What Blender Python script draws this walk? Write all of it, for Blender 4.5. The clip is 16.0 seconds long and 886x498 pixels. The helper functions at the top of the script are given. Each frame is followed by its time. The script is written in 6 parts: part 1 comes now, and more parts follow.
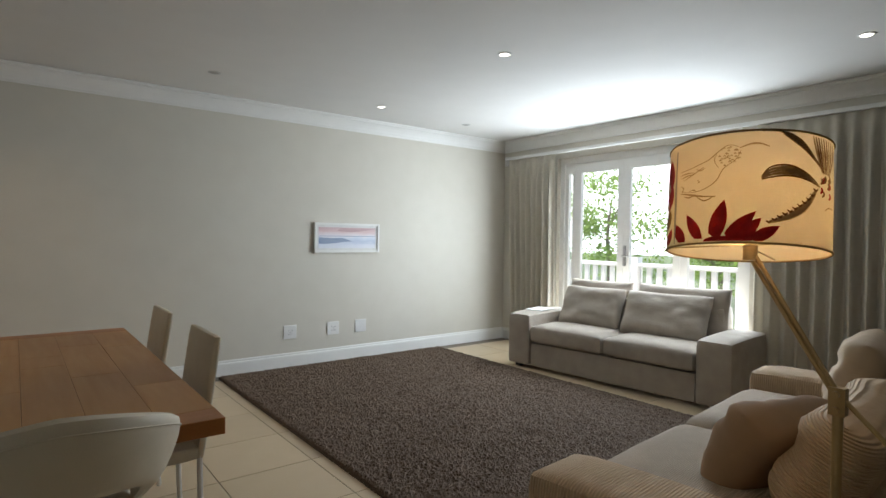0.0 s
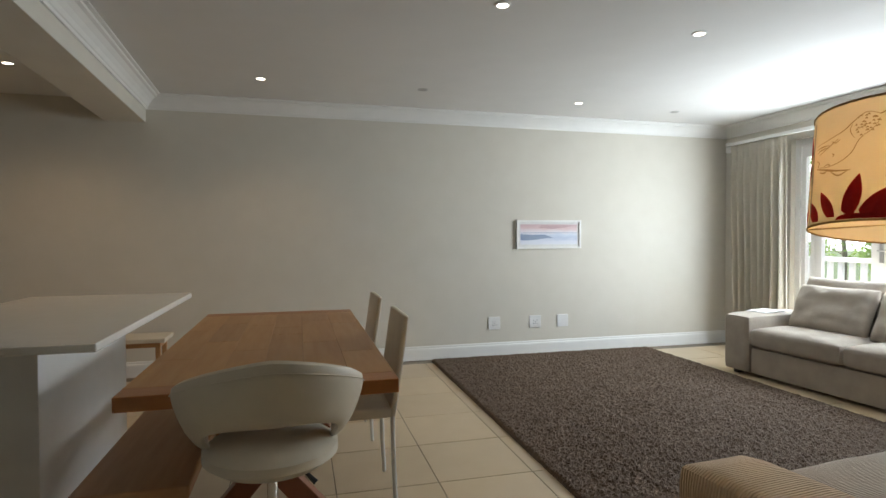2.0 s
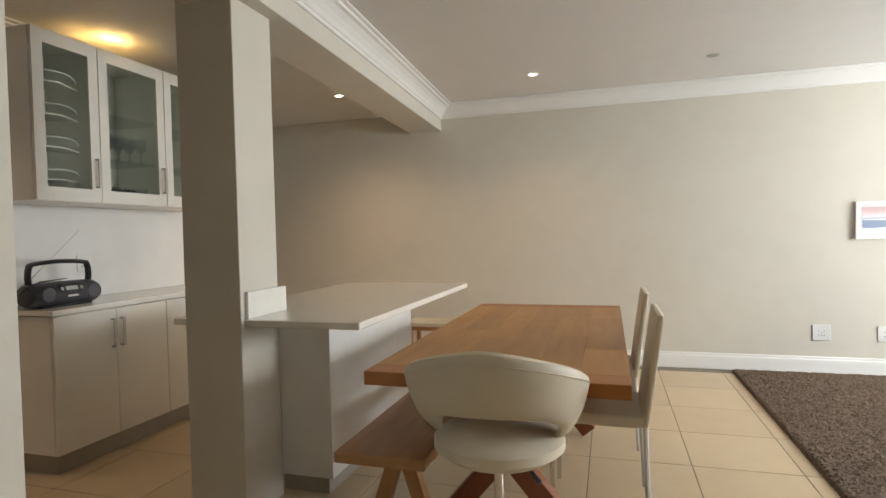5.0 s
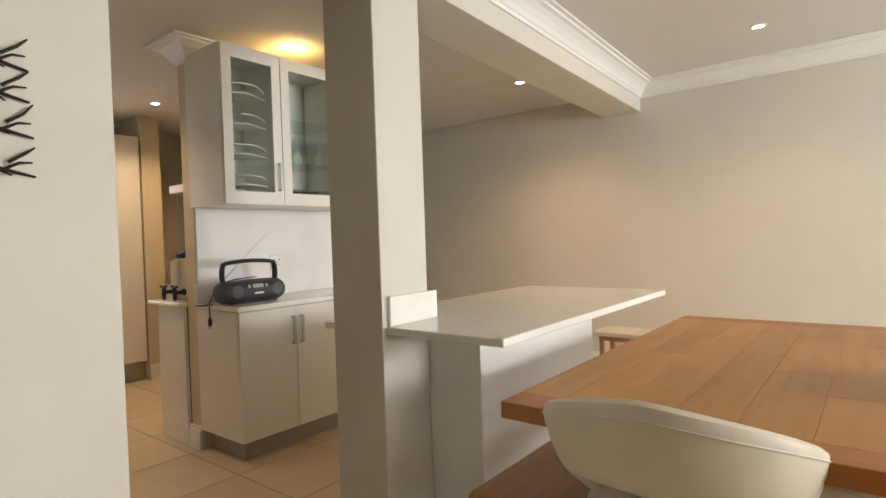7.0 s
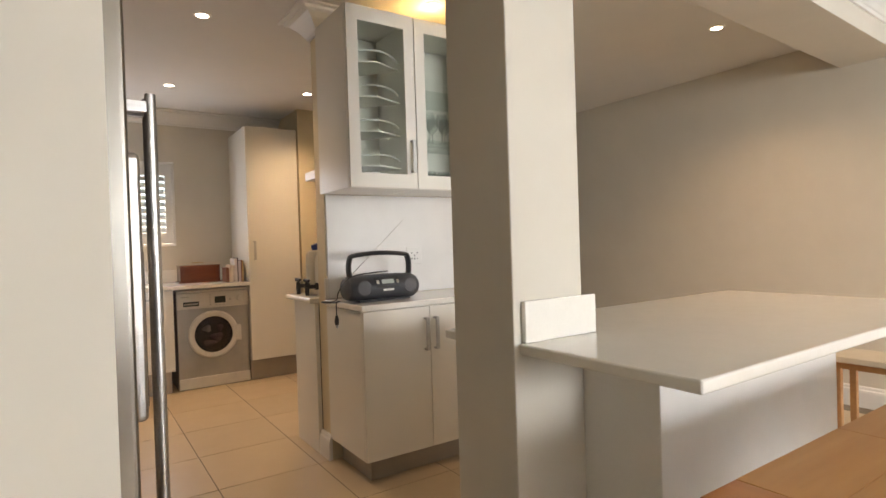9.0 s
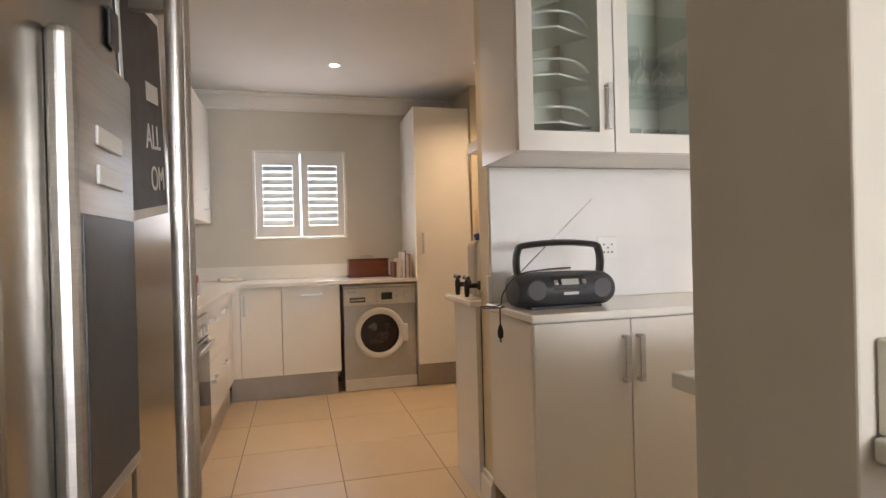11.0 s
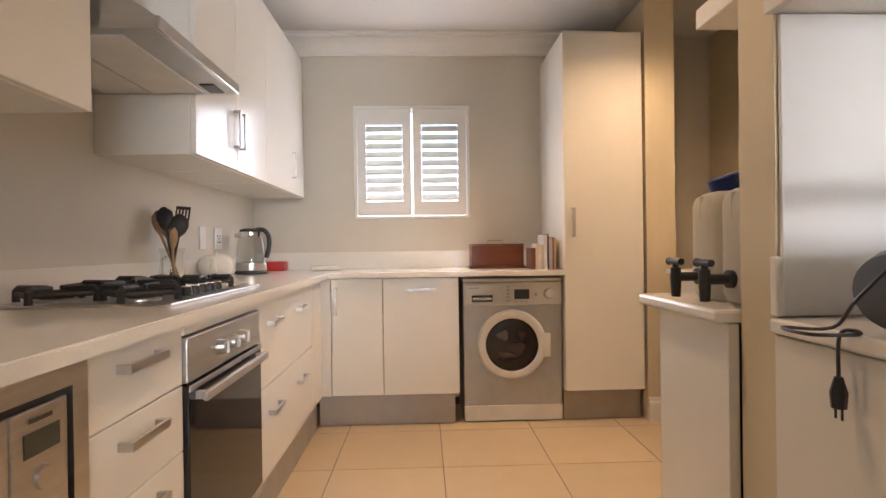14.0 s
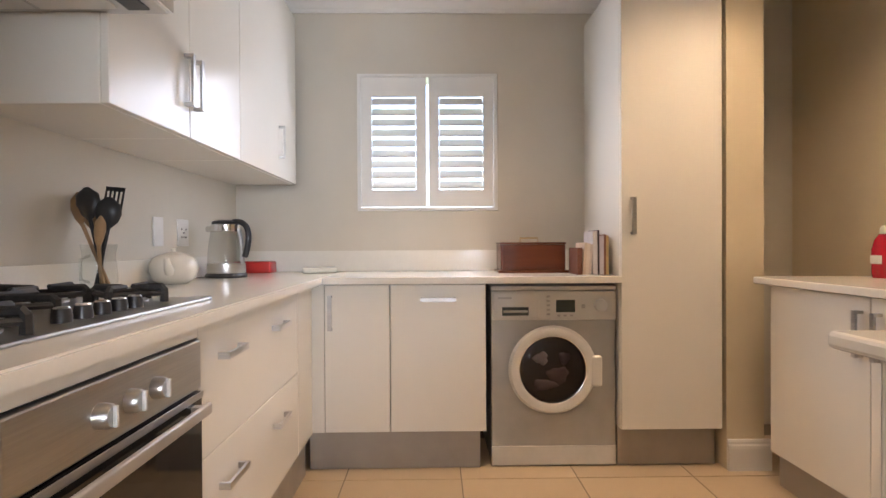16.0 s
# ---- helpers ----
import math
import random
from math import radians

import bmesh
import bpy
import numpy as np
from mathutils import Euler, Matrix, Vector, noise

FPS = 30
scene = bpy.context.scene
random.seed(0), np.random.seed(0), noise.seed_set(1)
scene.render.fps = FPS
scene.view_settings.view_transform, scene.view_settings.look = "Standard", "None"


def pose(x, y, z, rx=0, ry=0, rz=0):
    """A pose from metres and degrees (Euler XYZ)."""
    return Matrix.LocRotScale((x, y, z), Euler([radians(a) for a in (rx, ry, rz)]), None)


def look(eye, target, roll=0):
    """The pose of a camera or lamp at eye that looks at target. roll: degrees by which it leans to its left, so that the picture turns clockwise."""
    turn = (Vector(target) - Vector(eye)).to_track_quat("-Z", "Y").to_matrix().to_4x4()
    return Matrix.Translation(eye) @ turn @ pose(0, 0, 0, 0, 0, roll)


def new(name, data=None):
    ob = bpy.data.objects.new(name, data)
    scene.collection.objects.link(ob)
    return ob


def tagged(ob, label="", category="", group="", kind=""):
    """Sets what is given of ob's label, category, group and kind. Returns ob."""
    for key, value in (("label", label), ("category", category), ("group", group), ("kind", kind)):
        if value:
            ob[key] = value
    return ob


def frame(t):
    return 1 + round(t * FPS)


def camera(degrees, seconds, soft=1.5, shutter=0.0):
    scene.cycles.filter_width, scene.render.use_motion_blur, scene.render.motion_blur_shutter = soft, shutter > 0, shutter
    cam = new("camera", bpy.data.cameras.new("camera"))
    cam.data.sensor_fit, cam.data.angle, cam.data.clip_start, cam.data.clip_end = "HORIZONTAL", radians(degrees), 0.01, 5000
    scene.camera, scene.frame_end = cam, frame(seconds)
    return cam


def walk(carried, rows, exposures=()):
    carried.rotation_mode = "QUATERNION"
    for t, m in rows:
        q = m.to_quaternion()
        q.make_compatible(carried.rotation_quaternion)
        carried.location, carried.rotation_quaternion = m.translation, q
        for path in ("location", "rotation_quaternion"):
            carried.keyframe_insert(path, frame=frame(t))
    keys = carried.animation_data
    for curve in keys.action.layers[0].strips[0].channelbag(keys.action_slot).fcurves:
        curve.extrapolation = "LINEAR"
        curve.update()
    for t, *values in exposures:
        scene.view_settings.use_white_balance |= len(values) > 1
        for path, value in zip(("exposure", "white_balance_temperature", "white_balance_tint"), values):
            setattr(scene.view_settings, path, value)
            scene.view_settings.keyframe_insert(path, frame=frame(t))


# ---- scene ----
cam = camera(77.6, 16.0)
PATH = [
    (0, (0.408, 0.943, 1.311), (1.636, 2.521, 1.269), 0.8),
    (0.5, (0.432, 0.825, 1.319), (1.507, 2.512, 1.276), 0.7),
    (1, (0.47, 0.73, 1.318), (1.345, 2.527, 1.271), 0.4),
    (1.5, (0.517, 0.686, 1.313), (1.21, 2.561, 1.265), 0.2),
    (2, (0.563, 0.67, 1.279), (1.07, 2.604, 1.231), -0.1),
    (2.5, (0.622, 0.656, 1.259), (0.965, 2.625, 1.211), -0.3),
    (3, (0.694, 0.655, 1.246), (0.815, 2.651, 1.199), -0.7),
    (3.5, (0.747, 0.662, 1.253), (0.666, 2.659, 1.202), -0.8),
    (4, (0.782, 0.694, 1.258), (0.538, 2.678, 1.206), -0.9),
    (6.5, (0.921, 1.115, 1.247), (-0.175, 2.788, 1.204), -1.9),
    (7, (0.877, 1.274, 1.249), (-0.367, 2.839, 1.211), -1.9),
    (7.5, (0.824, 1.421, 1.243), (-0.513, 2.908, 1.209), -1.9),
    (8, (0.726, 1.56, 1.22), (-0.715, 2.947, 1.189), -1.9),
    (8.5, (0.62, 1.696, 1.214), (-0.931, 2.959, 1.184), -1.9),
    (9, (0.508, 1.799, 1.199), (-1.152, 2.915, 1.175), -1.8),
    (9.5, (0.376, 1.94, 1.207), (-1.379, 2.899, 1.184), -1.8),
    (10, (0.223, 2.037, 1.197), (-1.614, 2.827, 1.179), -1.8),
    (12.5, (-0.826, 2.263, 1.062), (-2.812, 2.501, 1.059), -1.0),
    (13, (-1.025, 2.245, 1.043), (-3.018, 2.415, 1.042), -1.0),
    (13.5, (-1.177, 2.253, 1.041), (-3.174, 2.361, 1.037), -0.9),
    (14, (-1.363, 2.287, 1.047), (-3.362, 2.356, 1.039), -0.8),
    (14.5, (-1.506, 2.298, 1.052), (-3.505, 2.347, 1.045), -0.7),
    (15, (-1.687, 2.288, 1.047), (-3.686, 2.322, 1.037), -0.5),
    (15.5, (-1.852, 2.267, 1.048), (-3.851, 2.299, 1.037), -0.4),
    (16, (-2.04, 2.252, 1.05), (-4.04, 2.281, 1.035), -0.3),
]
walk(cam, [(t, look(eye, target, roll)) for t, eye, target, roll in PATH],
     exposures=[(0, 0.72, 6300, 12), (1.5, 0.85, 6400, 12), (4, 1.48, 6600, 14), (6.5, 2.25, 7150, 17), (8, 2.36, 7150, 18), (10, 2.35, 7050, 21), (12.5, 2.47, 6800, 22), (14.5, 2.75, 6900, 24), (16, 2.69, 6350, 21)])

# ---- light ----
world = bpy.data.worlds.new("sky")
scene.world = world
world.use_nodes = True
wn = world.node_tree.nodes
sky = wn.new("ShaderNodeTexSky")
sky.sky_type, sky.sun_disc = "NISHITA", False
sky.sun_elevation, sky.sun_rotation = radians(55), radians(-20)
wn["Background"].inputs["Strength"].default_value = 0.15
world.node_tree.links.new(sky.outputs["Color"], wn["Background"].inputs["Color"])


def lamp(name, kind, m, energy, colour=(1, 1, 1), **more):
    data = bpy.data.lights.new(name, kind)
    data.energy, data.color = energy, colour
    for key, value in more.items():
        if key == "size":
            data.size = value
        elif key == "size_y":
            data.shape, data.size_y = "RECTANGLE", value
        elif key == "radius":
            data.shadow_soft_size = value
        elif key == "angle":
            data.angle = value
        elif key == "spot":
            data.spot_size, data.spot_blend = radians(value), 0.9
        elif key == "spread":
            data.spread = radians(value)
    ob = new(name, data)
    ob.matrix_world = m
    return ob


lamp("sun", "SUN", look((0, 0, 10), (1.7, -4.6, 3)), 5.0, (1, 0.95, 0.88), angle=radians(0.6))
# area lamps just inside the door opening and the kitchen shutters stand in for daylight
lamp("door_daylight", "AREA", look((5.44, 4.12, 1.18), (0, 4.12, 1.0)), 82, (0.82, 0.935, 1.0), size=2.1, size_y=2.1)
lamp("window_daylight", "AREA", look((-5.14, 2.21, 1.64), (0, 2.21, 1.3)), 1.6, (0.8, 0.9, 1.0), size=0.72, size_y=0.7)
WARM = (1.0, 0.72, 0.44)


# ---- materials ----
def material(name, colour, rough=0.6, metal=0.0, second=None, scale=8.0, detail=4.0, bump=0.0, bump_scale=120.0, stretch=(1, 1, 1), island=0.0, spec=0.5, mottle=0.5):
    mat = bpy.data.materials.new(name)
    mat.use_nodes = True
    nodes, links = mat.node_tree.nodes, mat.node_tree.links
    shader = nodes["Principled BSDF"]
    shader.inputs["Roughness"].default_value = rough
    shader.inputs["Metallic"].default_value = metal
    shader.inputs["Specular IOR Level"].default_value = spec
    place = nodes.new("ShaderNodeTexCoord")
    mapping = nodes.new("ShaderNodeMapping")
    mapping.inputs["Scale"].default_value = stretch
    links.new(place.outputs["Object"], mapping.inputs["Vector"])
    grain = nodes.new("ShaderNodeTexNoise")
    grain.inputs["Scale"].default_value, grain.inputs["Detail"].default_value = scale, detail
    links.new(mapping.outputs["Vector"], grain.inputs["Vector"])
    large = nodes.new("ShaderNodeTexNoise")
    large.inputs["Scale"].default_value = scale / 6
    links.new(mapping.outputs["Vector"], large.inputs["Vector"])
    add = nodes.new("ShaderNodeMath")
    add.operation = "ADD"
    links.new(grain.outputs["Fac"], add.inputs[0])
    links.new(large.outputs["Fac"], add.inputs[1])
    ramp = nodes.new("ShaderNodeMapRange")
    ramp.inputs["From Min"].default_value, ramp.inputs["From Max"].default_value = 1 - mottle * 0.5, 1 + mottle * 0.5
    links.new(add.outputs[0], ramp.inputs["Value"])
    mix = nodes.new("ShaderNodeMix")
    mix.data_type = "RGBA"
    second = second or tuple(c * 0.88 for c in colour)
    mix.inputs["A"].default_value, mix.inputs["B"].default_value = (*colour, 1), (*second, 1)
    links.new(ramp.outputs["Result"], mix.inputs["Factor"])
    out = mix.outputs["Result"]
    if island:
        info = nodes.new("ShaderNodeObjectInfo")
        tone = nodes.new("ShaderNodeHueSaturation")
        span = nodes.new("ShaderNodeMapRange")
        span.inputs["To Min"].default_value, span.inputs["To Max"].default_value = 1 - island, 1 + island
        links.new(info.outputs["Random"], span.inputs["Value"])
        links.new(span.outputs["Result"], tone.inputs["Value"])
        links.new(out, tone.inputs["Color"])
        out = tone.outputs["Color"]
    links.new(out, shader.inputs["Base Color"])
    vary = nodes.new("ShaderNodeMapRange")
    vary.inputs["To Min"].default_value, vary.inputs["To Max"].default_value = max(0.29 if rough > 0.28 else 0.02, rough * 0.85), max(min(1, rough * 1.15), 0.02) if rough > 0.28 else min(0.26, rough * 1.15)
    links.new(grain.outputs["Fac"], vary.inputs["Value"])
    links.new(vary.outputs["Result"], shader.inputs["Roughness"])
    if bump:
        fine = nodes.new("ShaderNodeTexNoise")
        fine.inputs["Scale"].default_value, fine.inputs["Detail"].default_value = bump_scale, 3
        links.new(mapping.outputs["Vector"], fine.inputs["Vector"])
        relief = nodes.new("ShaderNodeBump")
        relief.inputs["Strength"].default_value, relief.inputs["Distance"].default_value = bump, 0.004
        links.new(fine.outputs["Fac"], relief.inputs["Height"])
        links.new(relief.outputs["Normal"], shader.inputs["Normal"])
    return mat


def ribbed(name, colour, second, ribs, axis):
    """Corduroy: soft ribs across one axis."""
    mat = material(name, colour, 0.9, second=second, scale=14, bump=0.2, bump_scale=300)
    nodes, links = mat.node_tree.nodes, mat.node_tree.links
    wave = nodes.new("ShaderNodeTexWave")
    wave.bands_direction = axis
    wave.inputs["Scale"].default_value = ribs
    wave.inputs["Distortion"].default_value = 0.6
    place = next(n for n in nodes if n.type == "TEX_COORD")
    links.new(place.outputs["Object"], wave.inputs["Vector"])
    relief = nodes.new("ShaderNodeBump")
    relief.inputs["Strength"].default_value, relief.inputs["Distance"].default_value = 0.9, 0.006
    links.new(wave.outputs["Fac"], relief.inputs["Height"])
    links.new(relief.outputs["Normal"], nodes["Principled BSDF"].inputs["Normal"])
    return mat


def wood(name, light, dark, rough=0.4, along=(1, 12, 12), scale=3.0, island=0.0):
    return material(name, light, rough, second=dark, scale=scale, detail=8, stretch=along, bump=0.08, bump_scale=40, mottle=0.7, island=island)


def glass(name, tint=(1, 1, 1), rough=0.02):
    mat = material(name, tint, rough)
    nodes, links = mat.node_tree.nodes, mat.node_tree.links
    clear = nodes.new("ShaderNodeBsdfTransparent")
    clear.inputs["Color"].default_value = (*tint, 1)
    shine = nodes.new("ShaderNodeBsdfGlossy")
    shine.inputs["Roughness"].default_value = rough
    edge = nodes.new("ShaderNodeLayerWeight")
    steep = nodes.new("ShaderNodeMath")
    steep.operation, steep.inputs[1].default_value = "POWER", 4.0
    faint = nodes.new("ShaderNodeMath")
    faint.operation, faint.inputs[1].default_value, faint.inputs[2].default_value = "MULTIPLY_ADD", 0.5, 0.035
    links.new(edge.outputs["Facing"], steep.inputs[0])
    links.new(steep.outputs[0], faint.inputs[0])
    mix = nodes.new("ShaderNodeMixShader")
    links.new(faint.outputs[0], mix.inputs["Fac"])
    links.new(clear.outputs["BSDF"], mix.inputs[1])
    links.new(shine.outputs["BSDF"], mix.inputs[2])
    links.new(mix.outputs["Shader"], nodes["Material Output"].inputs["Surface"])
    return mat


def glow(name, colour, strength):
    mat = material(name, colour, 0.5)
    shader = mat.node_tree.nodes["Principled BSDF"]
    shader.inputs["Emission Color"].default_value = (*colour, 1)
    shader.inputs["Emission Strength"].default_value = strength
    return mat


def sheer(name, colour, through_light, second=None, **more):
    """Cloth that lets part of the light through."""
    mat = material(name, colour, 0.9, second=second, **more)
    nodes, links = mat.node_tree.nodes, mat.node_tree.links
    soft = nodes.new("ShaderNodeBsdfTranslucent")
    soft.inputs["Color"].default_value = (*colour, 1)
    mix = nodes.new("ShaderNodeMixShader")
    mix.inputs["Fac"].default_value = through_light
    links.new(nodes["Principled BSDF"].outputs["BSDF"], mix.inputs[1])
    links.new(soft.outputs["BSDF"], mix.inputs[2])
    links.new(mix.outputs["Shader"], nodes["Material Output"].inputs["Surface"])
    return mat


WALL = material("wall_paint", (0.638, 0.60, 0.522), 0.75, second=(0.613, 0.575, 0.497), scale=5, bump=0.05, bump_scale=220)
TAN = material("tan_wall_paint", (0.66, 0.58, 0.42), 0.75, second=(0.63, 0.55, 0.39), scale=5, bump=0.05, bump_scale=220)
CEIL = material("ceiling_paint", (0.70, 0.68, 0.65), 0.85, second=(0.68, 0.66, 0.63), scale=4, bump=0.04, bump_scale=200)
TRIM = material("white_trim_paint", (0.8, 0.79, 0.76), 0.45, second=(0.77, 0.76, 0.73), scale=9)
TILE = material("cream_floor_tile", (0.60, 0.475, 0.315), 0.34, second=(0.545, 0.42, 0.265), scale=7, detail=2, island=0.05, mottle=1.6)
tile_nodes = TILE.node_tree
spot_node = tile_nodes.nodes.new("ShaderNodeNewGeometry")
tile_nodes.links.new(spot_node.outputs["Position"], next(n for n in tile_nodes.nodes if n.type == "MAPPING").inputs["Vector"])
GROUT = material("grey_brown_grout", (0.25, 0.21, 0.165), 0.9, scale=30)
CAB = material("white_gloss_cabinet", (0.80, 0.775, 0.71), 0.23, second=(0.78, 0.755, 0.69), scale=3)
STONE = material("white_quartz_worktop", (0.80, 0.78, 0.72), 0.13, second=(0.775, 0.755, 0.695), scale=90)
SPLASH = material("white_splashback", (0.80, 0.79, 0.77), 0.2, scale=3)
STEEL = material("brushed_steel", (0.55, 0.54, 0.52), 0.3, 1.0, second=(0.47, 0.46, 0.45), scale=10, stretch=(1, 1, 30))
FRIDGE = material("fridge_steel", (0.44, 0.42, 0.385), 0.25, 1.0, second=(0.40, 0.38, 0.345), scale=12, stretch=(30, 1, 1))
RACKWIRE = material("satin_chrome_wire", (0.8, 0.79, 0.77), 0.42, 0.3, scale=10)
CHROME = material("chrome", (0.75, 0.74, 0.73), 0.14, 1.0, scale=10)
KICK = material("grey_plinth", (0.42, 0.39, 0.35), 0.4, 0.4, scale=8)
SILVER = material("silver_paint", (0.47, 0.47, 0.46), 0.35, 0.35, scale=10)
LIGHTGREY = material("light_grey_plastic", (0.7, 0.69, 0.66), 0.4, scale=10)
WHITEPL = material("white_plastic", (0.8, 0.79, 0.77), 0.35, scale=10)
BLACKPL = material("black_plastic", (0.02, 0.02, 0.022), 0.38, second=(0.03, 0.03, 0.032), scale=30)
IRON = material("black_cast_iron", (0.015, 0.015, 0.015), 0.6, second=(0.03, 0.03, 0.03), scale=60, bump=0.2)
DARKGLASS = material("dark_oven_glass", (0.012, 0.011, 0.011), 0.06, scale=4)
RADIO = material("charcoal_plastic", (0.035, 0.037, 0.043), 0.42, second=(0.05, 0.052, 0.06), scale=40)
GRILLE = material("speaker_grille", (0.09, 0.09, 0.1), 0.5, scale=150, bump=0.4, bump_scale=400)
SCREEN = material("grey_display", (0.42, 0.46, 0.42), 0.25, scale=10)
DARKSCREEN = material("dark_display", (0.05, 0.06, 0.05), 0.2, scale=10)
OAK = wood("honey_oak", (0.46, 0.228, 0.062), (0.38, 0.172, 0.043), 0.37, along=(10, 1, 10), island=0.13)
OAKEND = wood("red_honey_oak", (0.40, 0.15, 0.036), (0.32, 0.115, 0.026), 0.37, along=(1, 10, 10))
REDWOOD = wood("red_stained_wood", (0.27, 0.085, 0.03), (0.18, 0.05, 0.018), 0.4, along=(8, 8, 1))
BENCHWOOD = wood("pale_oak", (0.45, 0.24, 0.10), (0.35, 0.17, 0.065), 0.45, along=(10, 1, 10))
MAHOGANY = wood("mahogany", (0.16, 0.045, 0.02), (0.09, 0.022, 0.01), 0.25, along=(8, 1, 8), scale=4)
SPOONWOOD = wood("spoon_wood", (0.42, 0.27, 0.14), (0.3, 0.18, 0.09), 0.6, along=(8, 8, 1))
LEATHER = material("cream_leather", (0.61, 0.55, 0.44), 0.45, second=(0.57, 0.51, 0.40), scale=12, bump=0.12, bump_scale=260)
SOFA = material("light_grey_suede", (0.45, 0.395, 0.33), 0.95, second=(0.35, 0.30, 0.25), scale=9, bump=0.5, bump_scale=28, mottle=0.7)
CORD_Y = ribbed("tan_corduroy_lengthwise", (0.60, 0.44, 0.28), (0.54, 0.385, 0.24), 28, "Y")
CORD_X = ribbed("tan_corduroy_crosswise", (0.60, 0.44, 0.28), (0.54, 0.385, 0.24), 28, "X")
CORD_Z = ribbed("tan_corduroy_upright", (0.60, 0.44, 0.28), (0.54, 0.385, 0.24), 30, "Z")
SEATCORD = ribbed("beige_corduroy", (0.58, 0.48, 0.37), (0.53, 0.43, 0.33), 40, "Y")
BROWNVELVET = material("brown_velvet", (0.30, 0.19, 0.11), 0.95, second=(0.37, 0.245, 0.15), scale=6, bump=0.2, bump_scale=200)
TANCLOTH = material("tan_cloth", (0.55, 0.42, 0.29), 0.95, second=(0.49, 0.37, 0.25), scale=8, bump=0.25, bump_scale=260)
RUG = material("brown_shag_wool", (0.155, 0.105, 0.07), 1.0, second=(0.09, 0.06, 0.04), scale=85, detail=6, bump=0.8, bump_scale=300, mottle=0.9, stretch=(1.6, 0.8, 1))
CURTAIN = sheer("stone_curtain_linen", (0.68, 0.63, 0.53), 0.35, second=(0.62, 0.57, 0.47), scale=30, bump=0.1, bump_scale=500)
SHADE = sheer("cream_shade_cloth", (0.57, 0.46, 0.30), 0.42, second=(0.55, 0.43, 0.26), scale=30)
WHITESHADE = sheer("white_shade_cloth", (0.72, 0.68, 0.6), 0.5, scale=30)
REDPRINT = sheer("red_print", (0.35, 0.012, 0.012), 0.35, second=(0.25, 0.008, 0.008), scale=25)
BROWNPRINT = sheer("brown_print", (0.22, 0.11, 0.035), 0.3, second=(0.14, 0.07, 0.02), scale=40)
GREYPRINT = sheer("grey_print", (0.3, 0.19, 0.075), 0.3, scale=40)
SEAMCLOTH = sheer("grey_seam_band", (0.26, 0.22, 0.17), 0.25, scale=40)
OLDBRASS = material("pale_brass", (0.55, 0.4, 0.2), 0.35, 0.8, second=(0.45, 0.32, 0.15), scale=14)
PANE = glass("window_glass")
CABGLASS = glass("cabinet_glass", (0.93, 0.97, 0.95), 0.04)
WMGLASS = glass("tinted_door_glass", (0.42, 0.38, 0.37), 0.05)
DRUM = material("drum_steel", (0.16, 0.15, 0.15), 0.4, 0.6, scale=40)
LAUNDRY = material("grey_cloth", (0.32, 0.28, 0.3), 0.9, scale=20)
JARGLASS = glass("jar_glass", (0.88, 0.9, 0.89), 0.02)
CERAMIC = material("white_glazed_ceramic", (0.76, 0.72, 0.63), 0.15, scale=10)
REDTIN = material("red_lacquer", (0.5, 0.02, 0.015), 0.35, scale=10)
SOAP = material("red_soap", (0.45, 0.015, 0.03), 0.15, scale=10)
JUG = sheer("milky_plastic", (0.74, 0.7, 0.6), 0.35, scale=8)
BLUECAP = material("blue_plastic_cap", (0.01, 0.03, 0.16), 0.35, scale=10)
PAPER = material("white_paper", (0.75, 0.74, 0.72), 0.8, scale=20)
DARKPAPER = material("dark_print_paper", (0.05, 0.042, 0.04), 0.6, scale=20)
LIT = glow("lit_downlight", (1.0, 0.9, 0.74), 4)
LIT.cycles.emission_sampling = "FRONT_BACK"
FROST = material("unlit_downlight", (0.35, 0.33, 0.3), 0.4, scale=20)
BULB = glow("warm_bulb", (1.0, 0.72, 0.38), 5)
DIM = material("dim_inside", (0.03, 0.028, 0.026), 0.7, scale=20)
BARK = material("bark", (0.3, 0.25, 0.2), 0.9, second=(0.2, 0.16, 0.12), scale=20, bump=0.8, bump_scale=30)
LEAF = sheer("green_leaves", (0.30, 0.42, 0.12), 0.55, second=(0.2, 0.31, 0.07), scale=3)
SKYPANEL = glow("glowing_sky_panel", (0.95, 0.98, 1.0), 1.6)
LAWN = material("lawn", (0.07, 0.11, 0.03), 0.95, second=(0.05, 0.08, 0.025), scale=12)
DECK = material("balcony_tile", (0.55, 0.52, 0.47), 0.6, scale=10)
SLATE = material("slate_blue_print", (0.2, 0.26, 0.4), 0.35, second=(0.34, 0.4, 0.52), scale=14, stretch=(1, 1, 4), mottle=1.2)
MAUVE = material("mauve_print", (0.5, 0.32, 0.33), 0.35, second=(0.6, 0.42, 0.42), scale=12, stretch=(1, 1, 4))
WIRE = material("dark_iron_wire", (0.03, 0.022, 0.017), 0.5, 0.5, scale=20)


# ---- building helpers ----
def box(bm, x0, x1, y0, y1, z0, z1):
    v = bmesh.ops.create_cube(bm, size=1)["verts"]
    bmesh.ops.scale(bm, vec=(x1 - x0, y1 - y0, z1 - z0), verts=v)
    bmesh.ops.translate(bm, vec=((x0 + x1) / 2, (y0 + y1) / 2, (z0 + z1) / 2), verts=v)
    return v


